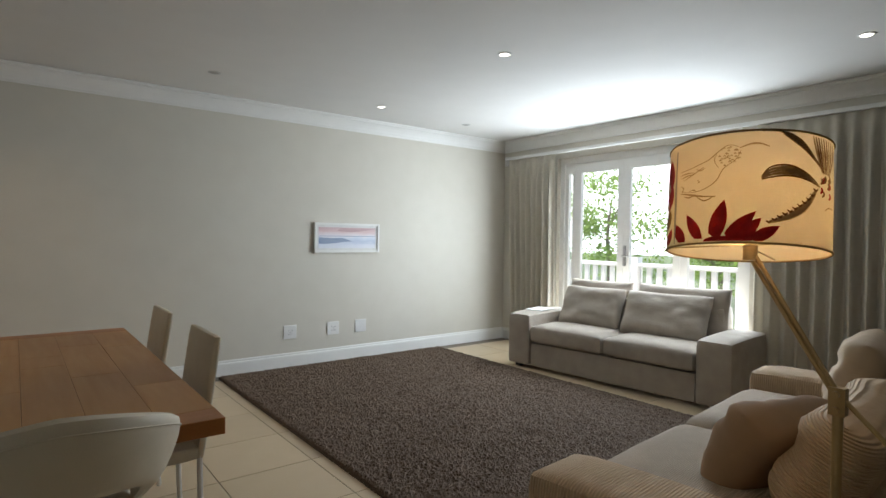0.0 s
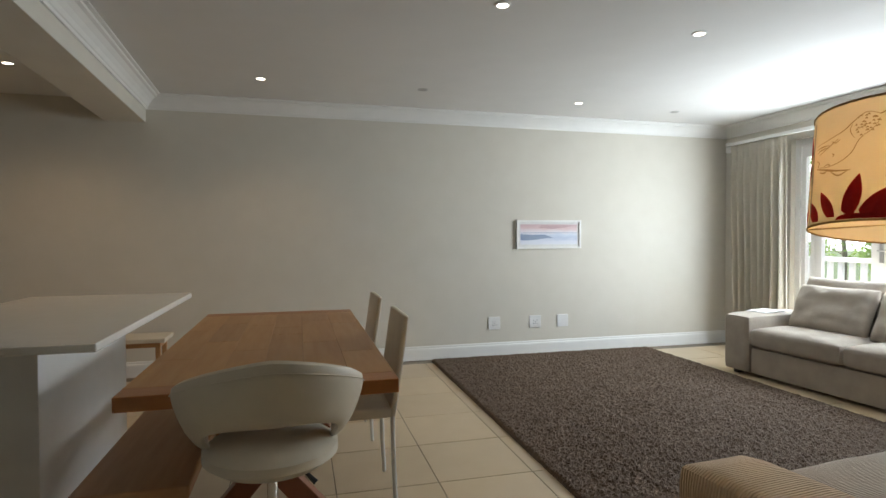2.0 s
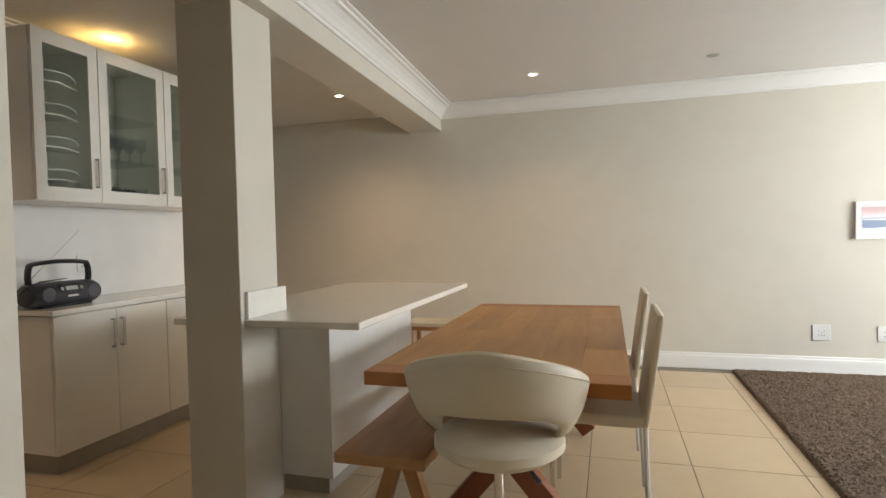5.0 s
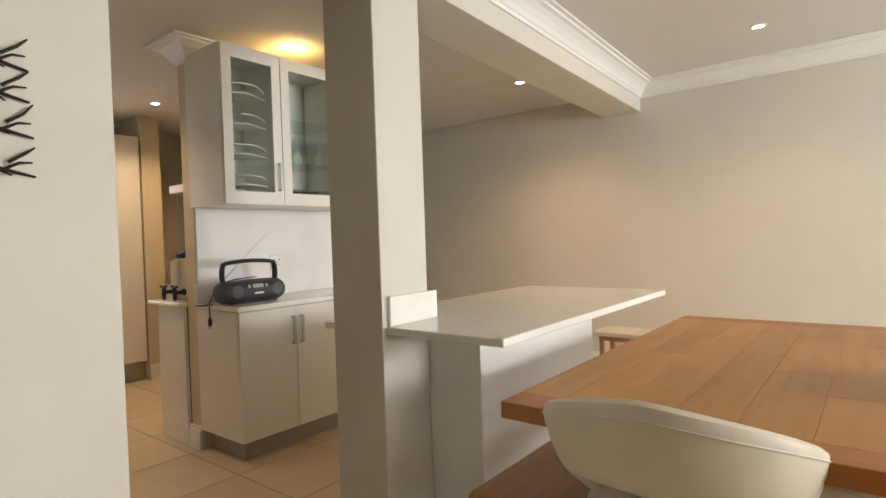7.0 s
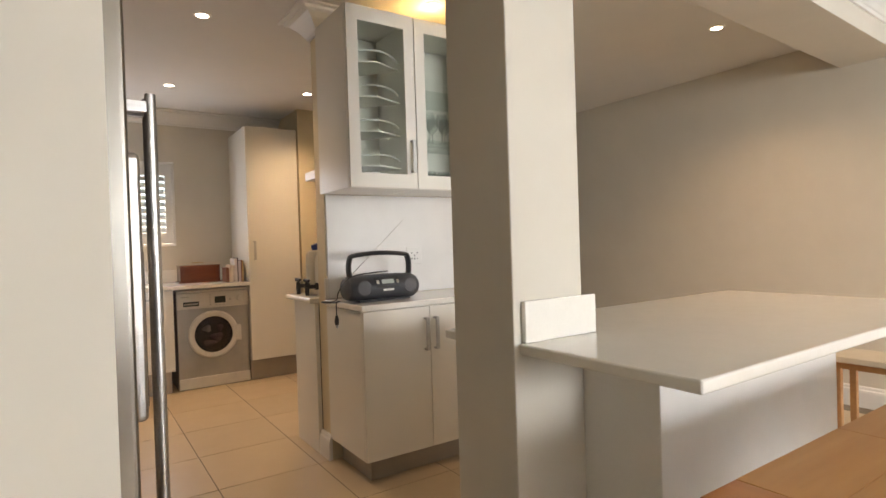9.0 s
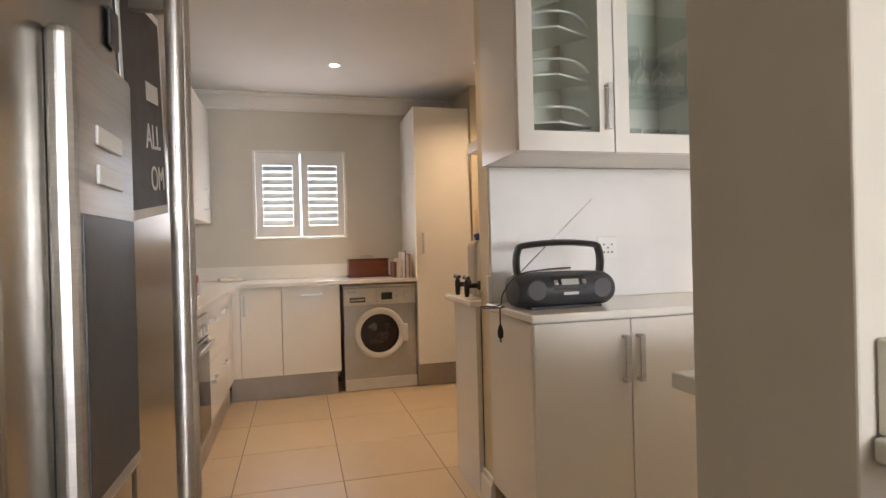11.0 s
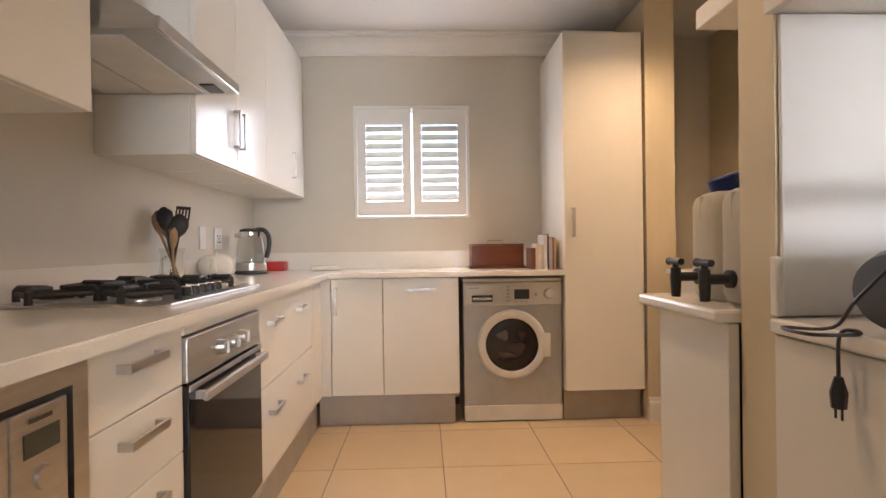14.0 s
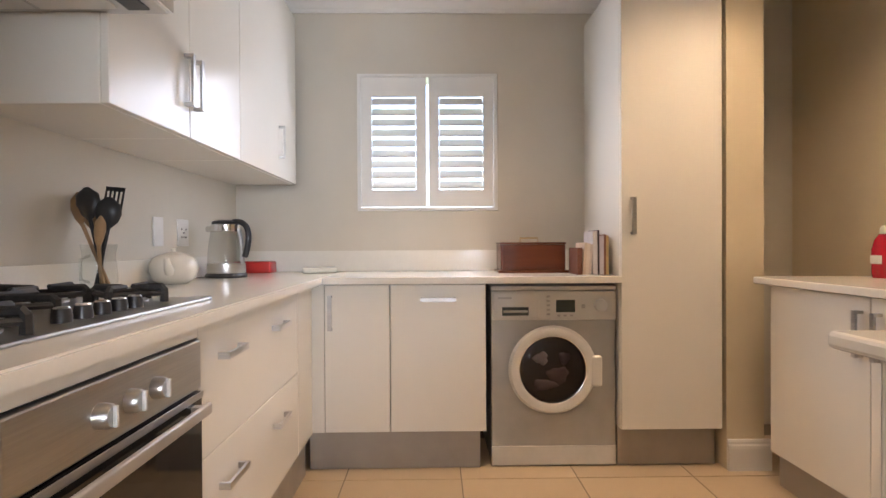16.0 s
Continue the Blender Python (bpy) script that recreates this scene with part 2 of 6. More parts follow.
def block(x0, x1, y0, y1, z0, z1, r=0.003, seg=2):
    bm = bmesh.new()
    box(bm, x0, x1, y0, y1, z0, z1)
    if r:
        bmesh.ops.bevel(bm, geom=bm.edges[:], offset=min(r, 0.45 * min(x1 - x0, y1 - y0, z1 - z0)), segments=seg, profile=0.5, affect="EDGES")
    return bm


def slab(bm, m):
    """Moves a whole bmesh by a pose."""
    bmesh.ops.transform(bm, matrix=m, verts=bm.verts[:])
    return bm


def turned(rings, n=28, caps=True):
    """A turned body from (radius, height) rings."""
    bm = bmesh.new()
    rows = [[bm.verts.new((r * math.cos(2 * math.pi * k / n), r * math.sin(2 * math.pi * k / n), z)) for k in range(n)] for r, z in rings]
    for a, b in zip(rows, rows[1:]):
        for k in range(n):
            bm.faces.new((a[k], a[(k + 1) % n], b[(k + 1) % n], b[k]))
    if caps:
        bm.faces.new(rows[0][::-1])
        bm.faces.new(rows[-1])
    return bm


def tube(points, r, n=8, bm=None, square=False):
    """A round bar along points; r may be one radius or one a point."""
    bm = bm or bmesh.new()
    pts = [Vector(p) for p in points]
    radii = r if isinstance(r, (list, tuple)) else [r] * len(pts)
    rows, side = [], None
    for i, p in enumerate(pts):
        ahead = (pts[min(i + 1, len(pts) - 1)] - pts[max(i - 1, 0)]).normalized()
        if side is None:
            side = ahead.cross(Vector((0, 0, 1)) if abs(ahead.z) < 0.9 else Vector((1, 0, 0))).normalized()
        side = (side - ahead * side.dot(ahead)).normalized()
        up = ahead.cross(side)
        rows.append([bm.verts.new(p + radii[i] * (math.cos(2 * math.pi * k / n + (math.pi / n if square else 0)) * side + math.sin(2 * math.pi * k / n + (math.pi / n if square else 0)) * up)) for k in range(n)])
    for a, b in zip(rows, rows[1:]):
        for k in range(n):
            bm.faces.new((a[k], a[(k + 1) % n], b[(k + 1) % n], b[k]))
    bm.faces.new(rows[0][::-1])
    bm.faces.new(rows[-1])
    return bm


def smooth_path(points, steps=5):
    """More points along a smooth curve through the given ones."""
    p, out = [Vector(q) for q in points], []
    for a, b, c, d in zip([p[0]] + p[:-2], p[:-1], p[1:], p[2:] + [p[-1]]):
        for k in range(steps):
            t = k / steps
            out.append(0.5 * (2 * b + (c - a) * t + (2 * a - 5 * b + 4 * c - d) * t * t + (3 * b - a - 3 * c + d) * t ** 3))
    return out + [p[-1]]


def extrude_profile(profile, length):
    """A (y, z) outline drawn out along x from 0 to length."""
    bm = bmesh.new()
    a = [bm.verts.new((0, y, z)) for y, z in profile]
    b = [bm.verts.new((length, y, z)) for y, z in profile]
    n = len(a)
    for k in range(n):
        bm.faces.new((a[k], a[(k + 1) % n], b[(k + 1) % n], b[k]))
    bm.faces.new(a[::-1])
    bm.faces.new(b)
    return bm


def pillow(w, h, t, n=28, sag=0.0):
    """A stuffed cushion standing in the x-z plane, with pinched corners."""
    bm = bmesh.new()
    front, back = {}, {}
    for i in range(n + 1):
        for j in range(n + 1):
            u, v = math.sin(math.pi * (i / n - 0.5)), math.sin(math.pi * (j / n - 0.5))
            full = max(0.0, (1 - u ** 6)) ** 0.5 * max(0.0, (1 - v ** 6)) ** 0.5
            pinch = 1 - 0.025 * (1 - abs(u * v))
            x = u * w / 2 * (1 - 0.02 * (1 - v * v) * abs(u)) * pinch * (1 - 0.05 * max(0, abs(u * v) - 0.6))
            z = h / 2 + v * h / 2 * (1 - 0.02 * (1 - u * u) * abs(v)) * pinch - sag * (1 - u * u) * max(0, v)
            lump = t * (0.16 * noise.noise(Vector((u * 2.1, v * 2.1, w * 9))) + 0.05 * noise.noise(Vector((u * 5.3, v * 4.7, w * 31))))
            front[i, j] = bm.verts.new((x, -t / 2 * full - lump * full, z))
            edge = i in (0, n) or j in (0, n)
            back[i, j] = front[i, j] if edge else bm.verts.new((x, t / 2 * full, z))
    for i in range(n):
        for j in range(n):
            bm.faces.new((front[i, j], front[i + 1, j], front[i + 1, j + 1], front[i, j + 1]))
            bm.faces.new((back[i, j], back[i, j + 1], back[i + 1, j + 1], back[i + 1, j]))
    return bm


def soft_box(x0, x1, y0, y1, z0, z1, r=0.05, puff=0.015, cuts=8):
    """An upholstered block: rounded, slightly swollen."""
    bm = bmesh.new()
    box(bm, x0, x1, y0, y1, z0, z1)
    bmesh.ops.subdivide_edges(bm, edges=bm.edges[:], cuts=cuts, use_grid_fill=True)
    c = Vector(((x0 + x1) / 2, (y0 + y1) / 2, (z0 + z1) / 2))
    half = Vector(((x1 - x0) / 2, (y1 - y0) / 2, (z1 - z0) / 2))
    for v in bm.verts:
        d = v.co - c
        inner = Vector([max(-(h - r), min(h - r, a)) for a, h in zip(d, half)])
        out = d - inner
        if out.length > 1e-6:
            out = out.normalized() * r
        q = inner + out
        u = [q[k] / half[k] for k in range(3)]
        swell = puff * (1 - u[0] ** 2 * u[1] ** 2) * (1 - max(abs(u[0]), abs(u[1])) ** 6)
        wob = 0.25 * puff * noise.noise((v.co + Vector((3, 7, 1))) * 5)
        q.z += (swell + wob) * (1 if u[2] > 0.5 else 0)
        v.co = c + q
    return bm


def part(name, bm, mat, parent=None, label="", smooth=False):
    bmesh.ops.recalc_face_normals(bm, faces=bm.faces[:])
    mesh = bpy.data.meshes.new(name)
    if smooth:
        for f in bm.faces:
            f.smooth = True
    bm.to_mesh(mesh)
    bm.free()
    mesh.materials.append(mat)
    if smooth:
        mesh.set_sharp_from_angle(angle=radians(38))
    ob = new(name, mesh)
    ob.parent = parent
    if label:
        ob["label"] = label
    return ob


def thing(name, m, label, category, group=""):
    ob = new(name)
    ob.empty_display_size = 0.1
    ob.matrix_world = m
    return tagged(ob, label, category, group)


def structure(name, bm, mat, label, category, smooth=False):
    return tagged(part(name, bm, mat, None, label, smooth), label, category, "", "structure")


def lettering(name, text, size, mat, parent, m, label=""):
    curve = bpy.data.curves.new(name, "FONT")
    curve.body, curve.size, curve.extrude = text, size, 0.0006
    made = new(name, curve)
    bpy.context.view_layer.update()
    mesh = bpy.data.meshes.new_from_object(made)
    bpy.data.objects.remove(made)
    mesh.materials.append(mat)
    ob = new(name, mesh)
    ob.parent = parent
    ob.matrix_local = m
    if label:
        ob["label"] = label
    return ob


def bar_handle(parent, m, length, name="handle", proud=0.03, mat=None):
    """A flat bow handle: along local x, standing out along -y."""
    bm = bmesh.new()
    box(bm, -length / 2, length / 2, -proud, -proud + 0.008, -0.009, 0.009)
    box(bm, -length / 2, -length / 2 + 0.01, -proud + 0.008, 0, -0.009, 0.009)
    box(bm, length / 2 - 0.01, length / 2, -proud + 0.008, 0, -0.009, 0.009)
    return part(name, slab(bm, m), mat or STEEL, parent, "brushed steel bow handle")


# ---- large structure ----
H, KH = 2.55, 2.50          # living and kitchen ceilings
EAST, NORTH, WEST, SOUTH = 5.50, 6.185, -5.20, -2.4
KSOUTH = 1.12               # the kitchen's south wall


def walls(name, boxes, mat, label):
    bm = bmesh.new()
    for b in boxes:
        box(bm, *b)
    return structure(name, bm, mat, label, "wall")


wall_north = walls("wall_north", [(-5.4, 5.6, NORTH, NORTH + 0.2, 0, 2.7)], WALL, "long plain cream painted plaster wall")
wall_east = walls("wall_east", [(EAST, EAST + 0.22, 5.29, NORTH, 0, 2.7), (EAST, EAST + 0.22, 3.10, 5.29, 2.26, 2.7), (EAST, EAST + 0.22, SOUTH, 3.10, 0, 2.7)], WALL, "cream painted wall with a wide door opening")
# the south side is never in view; this wall is added to close it
wall_south = walls("wall_south", [(-0.755, 5.6, SOUTH - 0.2, SOUTH, 0, 2.7)], WALL, "unseen plain cream wall added to close the sitting area")
wall_fridge = walls("wall_divider", [(-0.755, -0.635, SOUTH, 1.857, 0, 2.7)], WALL, "cream painted dividing wall beside the fridge")
wall_kitchen_south = walls("wall_kitchen_south", [(-5.4, -0.755, KSOUTH - 0.2, KSOUTH, 0, 2.7)], WALL, "cream painted kitchen wall behind the hob")
wall_west = walls("wall_west", [(WEST - 0.22, WEST, KSOUTH, 1.81, 0, 2.7), (WEST - 0.22, WEST, 2.615, NORTH, 0, 2.7), (WEST - 0.22, WEST, 1.81, 2.615, 0, 1.245), (WEST - 0.22, WEST, 1.81, 2.615, 2.03, 2.7)], WALL, "cream painted kitchen end wall with a small window")
wall_nib = walls("wall_nib", [(-2.53, -2.41, 2.97, 4.62, 0, 2.7)], TAN, "cream painted wall carrying the glazed cabinets")
wall_pier = walls("wall_pier", [(WEST, -4.57, 3.60, 3.775, 0, 2.7)], TAN, "narrow cream pier beside the tall cupboard")
wall_recess = walls("wall_recess", [(WEST, -2.53, 4.32, 4.5, 0, 2.7)], TAN, "warm cream wall behind the sink")
column = structure("column", block(-0.985, -0.69, 2.84, 3.125, 0, 2.6, 0.004), WALL, "square cream painted column", "column")
BEAM = 2.75              # the beam turns a little against the bar
beam = structure("beam", slab(block(-0.335, 0, -0.6, 3.36, 2.305, 2.75, 0.003), pose(-0.602, 2.874, 0, 0, 0, BEAM)), WALL, "boxed cream ceiling beam over the bar", "beam")
bm = bmesh.new()
box(bm, -0.85, EAST, SOUTH, NORTH, H, H + 0.19)
structure("ceiling_living", bm, CEIL, "smooth off-white plaster ceiling", "ceiling")
bm = bmesh.new()
box(bm, WEST, -0.85, KSOUTH, NORTH, KH, KH + 0.25)
box(bm, -0.85, -0.64, 1.0, 2.30, KH, KH + 0.049)
structure("ceiling_kitchen", bm, CEIL, "smooth off-white kitchen ceiling", "ceiling")
# unseen slab, added to shut out sky light above the ceilings
bm = bmesh.new()
box(bm, -5.6, 5.7, SOUTH - 0.3, NORTH + 0.3, 2.76, 2.86)
structure("roof", bm, CEIL, "unseen flat slab added to close the shell above the ceilings", "roof")

COVE = [(0, 0), (0, -0.125), (0.014, -0.125), (0.018, -0.108), (0.026, -0.102), (0.04, -0.08), (0.062, -0.055), (0.09, -0.032), (0.112, -0.026), (0.116, -0.014), (0.14, -0.012), (0.14, 0)]


def cornice(name, x, y, z, turn, length, label="white moulded plaster cornice"):
    """A cove along local x, standing out along local +y."""
    bm = extrude_profile(COVE, length)
    return structure(name, slab(bm, pose(x, y, z, 0, 0, turn)), TRIM, label, "cornice")


cornice("cornice_north", EAST, NORTH, H - 0.002, 180, EAST + 0.78)
cornice("cornice_east", EAST, SOUTH, H - 0.003, 90, NORTH - SOUTH - 0.001)
cornice("cornice_beam", -0.602 - 3.31 * math.sin(radians(BEAM)), 2.874 + 3.31 * math.cos(radians(BEAM)), H - 0.003, -90 + BEAM, 3.75)
bm = slab(extrude_profile(COVE, 3.60 - KSOUTH), pose(WEST, 3.60, KH - 0.002, 0, 0, -90))
structure("cornice_kitchen", bm, TRIM, "white moulded plaster cornice over the window", "cornice")


def mitred(length, start, end):
    """The cove with its ends cut for outer corners where asked."""
    bm = extrude_profile(COVE, length)
    for v in bm.verts:
        if v.co.x < 0.001 and start:
            v.co.x -= v.co.y
        elif v.co.x > 0.001 and end:
            v.co.x += v.co.y
    return bm


bm = slab(mitred(0.12, True, True), pose(-2.41, 2.97, KH - 0.002, 0, 0, 180))
structure("cornice_nib", bm, TRIM, "short white cornice round the wall end", "cornice")

SKIRT = [(0, 0), (0, 0.142), (0.008, 0.142), (0.012, 0.132), (0.012, 0.122), (0.018, 0.114), (0.02, 0.1), (0.022, 0.0)]


def skirting(name, x, y, turn, length):
    bm = slab(extrude_profile(SKIRT, length), pose(x, y, 0.001, 0, 0, turn))
    return structure(name, bm, TRIM, "white moulded skirting board", "baseboard")


skirting("baseboard_north", EAST, NORTH, 180, EAST + 2.41)
skirting("baseboard_east", EAST, 5.29, 90, NORTH - 5.29 - 0.03)
skirting("baseboard_south_east", EAST, SOUTH, 90, 3.10 - SOUTH)
skirting("baseboard_nib", -2.40, 2.97, 180, 0.14)
skirting("baseboard_pier", -4.57, 3.80, -90, 0.2)
skirting("baseboard_divider", -0.635, 1.857, -90, 1.857 - SOUTH)
skirting("baseboard_south", -0.64, SOUTH, 0, EAST + 0.64)

bm = slab(mitred(4.62 - 2.97, False, True), pose(-2.41, 4.62, KH - 0.002, 0, 0, -90))
structure("cornice_cabinet_wall", bm, TRIM, "white moulded cornice above the glazed cabinets", "cornice")

# floor bed; its tiles are laid at the end of the file
bm = bmesh.new()
box(bm, -5.4, 5.6, SOUTH - 0.2, NORTH + 0.2, -0.12, -0.004)
floor = structure("floor", bm, GROUT, "cream square ceramic floor tiles with dark joints", "floor")

# ---- outside ----
bm = bmesh.new()
bmesh.ops.create_grid(bm, x_segments=40, y_segments=40, size=400)
for v in bm.verts:
    v.co.z = -0.45
structure("ground", bm, LAWN, "green lawn reaching into the distance", "ground")
structure("balcony_floor", block(EAST + 0.22, 7.5, 1.5, 7.5, -0.2, -0.03, 0.01), DECK, "pale tiled balcony floor", "floor")

# emissive panel added so that the view outside turns white
structure("backdrop", block(58, 58.5, -60, 70, -0.4, 45, 0), SKYPANEL, "plain glowing panel added as bright sky beyond the garden", "sky")
rail = thing("balcony_railing", pose(7.35, 0, -0.03), "white painted picket balcony railing", "railing")
part("top_rail", block(-0.05, 0.05, 1.5, 7.5, 0.96, 1.02, 0.01), TRIM, rail)
part("bottom_rail", block(-0.03, 0.03, 1.5, 7.5, 0.08, 0.13, 0.005), TRIM, rail)
picket = part("picket", block(-0.02, 0.02, -0.035, 0.035, 0.13, 0.96, 0.004, 1), TRIM, rail)
picket.location = (0, 1.6, 0)
for k in range(1, 39):
    p = new("picket", picket.data)
    p.parent, p.location = rail, (0, 1.6 + 0.15 * k, 0)
for y in (1.5, 3.45, 5.4, 7.4):
    part("post", block(-0.055, 0.055, y - 0.055, y + 0.055, 0.0, 1.1, 0.006), TRIM, rail)


def tree(x, y, height, seed):
    rnd = random.Random(seed)
    t = thing("tree", pose(x, y, -0.46), "leafy green garden tree beyond the balcony", "tree", "garden trees")
    trunk = tube([(0, 0, 0), (0.05, 0.02, height * 0.25), (-0.04, 0.06, height * 0.5), (0.02, 0, height * 0.8)], [0.09, 0.075, 0.05, 0.02], 9)
    for k in range(5):
        a, z = rnd.uniform(0, 6.28), height * rnd.uniform(0.25, 0.7)
        r = rnd.uniform(0.8, 1.6)
        tube([(0, 0, z), (r * 0.5 * math.cos(a), r * 0.5 * math.sin(a), z + 0.3), (r * math.cos(a), r * math.sin(a), z + 0.75)], [0.025, 0.018, 0.008], 6, trunk)
    part("trunk", trunk, BARK, t)
    verts, faces = [], []
    clumps = [(Vector((rnd.gauss(0, 0.85), rnd.gauss(0, 0.85), height * rnd.uniform(0.22, 1.0))), rnd.uniform(0.25, 0.6)) for _ in range(30)]
    for c, size in clumps:
        for _ in range(90):
            d = Vector((rnd.gauss(0, 1), rnd.gauss(0, 1), rnd.gauss(0, 0.8))) * size * 0.55
            p, s = c + d, rnd.uniform(0.04, 0.085)
            u = Vector((rnd.gauss(0, 1), rnd.gauss(0, 1), rnd.gauss(0, 1))).normalized()
            w = u.cross(Vector((rnd.gauss(0, 1), rnd.gauss(0, 1), 1.1))).normalized()
            i = len(verts)
            verts += [p - u * s, p + w * s * 0.5, p + u * s, p - w * s * 0.5]
            faces.append((i, i + 1, i + 2, i + 3))
    mesh = bpy.data.meshes.new("crown")
    mesh.from_pydata(verts, [], faces)
    mesh.materials.append(LEAF)
    crown = new("crown", mesh)
    crown.parent = t
    return t


for x, y, h, s in ((13.5, 10.2, 3.6, 1), (14.5, 7.6, 2.6, 2), (12.8, 13.5, 4.2, 3), (16.5, 8.8, 3.3, 4), (15.0, 4.6, 2.6, 5), (17.5, 14.5, 4.4, 6)):
    tree(x, y, h, s)

# ---- french doors ----
window_door = tagged(new("door_1"), "white painted glazed folding doors, closed, to the balcony", "door", "", "structure")
window_door.matrix_world = pose(EAST + 0.06, 0, 0)
fr = bmesh.new()
box(fr, 0, 0.09, 5.23, 5.29, 0, 2.26)
box(fr, 0, 0.09, 3.10, 3.16, 0, 2.26)
box(fr, 0, 0.09, 3.16, 5.23, 2.19, 2.26)
part("frame", fr, TRIM, window_door)
part("sill", block(-0.02, 0.12, 3.16, 5.23, 0.0, 0.03, 0.004), TRIM, window_door)
for y0, y1 in ((3.162, 3.789), (3.791, 4.434), (4.436, 5.078), (5.08, 5.228)):
    leaf = bmesh.new()
    s = 0.075 if y1 - y0 > 0.3 else 0.045
    box(leaf, 0.02, 0.065, y0, y0 + s, 0.032, 2.188)
    box(leaf, 0.02, 0.065, y1 - s, y1, 0.032, 2.188)
    box(leaf, 0.02, 0.065, y0 + s, y1 - s, 2.08, 2.188)
    box(leaf, 0.02, 0.065, y0 + s, y1 - s, 0.032, 0.21)
    l = part("leaf", leaf, TRIM, window_door)
    pane = part("pane", block(0.038, 0.044, y0 + s, y1 - s, 0.21, 2.08, 0), PANE, l, "clear glass pane")
    pane.visible_shadow = False
h = bmesh.new()
box(h, -0.005, 0.018, 4.395, 4.42, 1.03, 1.25)
tube([(-0.005, 4.408, 1.14), (-0.045, 4.408, 1.14), (-0.045, 4.31, 1.14)], 0.008, 8, h)
part("door_handle", h, STEEL, window_door, "dull steel lever handle")

# ---- kitchen window with plantation shutters ----
w1 = tagged(new("window_1"), "white louvred shutters closed over a small kitchen window", "window", "", "structure")
w1.matrix_world = pose(WEST, 0, 0)
fr = bmesh.new()
for b in ((-0.12, 0.006, 1.812, 1.832, 1.247, 2.028), (-0.12, 0.006, 2.593, 2.613, 1.247, 2.028), (-0.12, 0.006, 1.832, 2.593, 2.01, 2.028), (-0.12, 0.006, 1.832, 2.593, 1.247, 1.265)):
    box(fr, *b)
part("window_frame", fr, TRIM, w1)
pane = part("pane", block(-0.115, -0.109, 1.832, 2.593, 1.265, 2.01, 0), PANE, w1, "clear glass pane")
pane.visible_shadow = False
for y0, y1, k in ((1.836, 2.205, 0), (2.220, 2.589, 1)):
    p = bmesh.new()
    box(p, -0.02, 0.01, y0, y0 + 0.058, 1.269, 2.006)
    box(p, -0.02, 0.01, y1 - 0.058, y1, 1.269, 2.006)
    box(p, -0.02, 0.01, y0 + 0.058, y1 - 0.058, 1.90, 2.006)
    box(p, -0.02, 0.01, y0 + 0.058, y1 - 0.058, 1.269, 1.365)
    sh = part("shutter", p, TRIM, w1)
    lo = slab(block(-0.034, 0.034, y0 + 0.06, y1 - 0.06, -0.005, 0.005, 0.004), pose(0, 0, 0))
    first = part("louvre", lo, TRIM, sh)
    first.matrix_local = pose(-0.006, 0, 1.395, 0, 42, 0)
    for i in range(1, 9):
        o = new("louvre", first.data)
        o.parent = sh
        o.matrix_local = pose(-0.006, 0, 1.395 + i * 0.0595, 0, 42, 0)
    part("catch", block(0.01, 0.022, (y1 - 0.02) if k == 0 else (y0 + 0.005), (y1 - 0.005) if k == 0 else (y0 + 0.02), 1.58, 1.63, 0.003), TRIM, sh)


# ---- downlights ----
def downlight(x, y, z, on=True):
    d = thing("downlight", pose(x, y, z), "small round recessed ceiling downlight, " + ("lit" if on else "not lit"), "downlight", "ceiling downlights")
    part("bezel", turned([(0.033, -0.006), (0.046, -0.004), (0.048, -0.001), (0.034, -0.001)], 24, False), TRIM if on else STEEL, d)
    part("lens", turned([(0.034, -0.004), (0.034, -0.001)], 20), LIT if on else FROST, d, "glowing lens" if on else "")
    return d


# the last two lit ones, (3.0, 1.9) and (1.6, 0.2), are added out of view
for x, y, on in ((0.278, 5.367, True), (1.62, 5.38, False), (3.173, 5.485, True), (4.32, 5.586, False), (1.66, 3.55, True), (3.014, 3.646, True), (4.43, 3.79, True), (4.40, 2.01, True), (3.0, 1.9, True), (1.6, 0.2, True)):
    downlight(x, y, H, on)
for x, y in ((-2.757, 2.438), (-4.263, 2.468), (-4.016, 3.501), (-1.404, 5.217), (-2.02, 3.48)):
    downlight(x, y, KH)
for x, y, e, cone in ((-2.757, 2.438, 7.0, 112), (-4.263, 2.468, 7.0, 108), (-4.016, 3.501, 11.5, 132), (-1.404, 5.217, 13.0, 142), (0.278, 5.367, 5.5, 124), (1.66, 3.55, 2.5, 112)):
    lamp("downlight_beam", "SPOT", pose(x, y, KH - 0.02), e, WARM, radius=0.05, spot=cone)
lamp("cabinet_glow", "POINT", pose(-2.03, 3.48, KH - 0.035), 0.5, (1.0, 0.66, 0.2), radius=0.02)


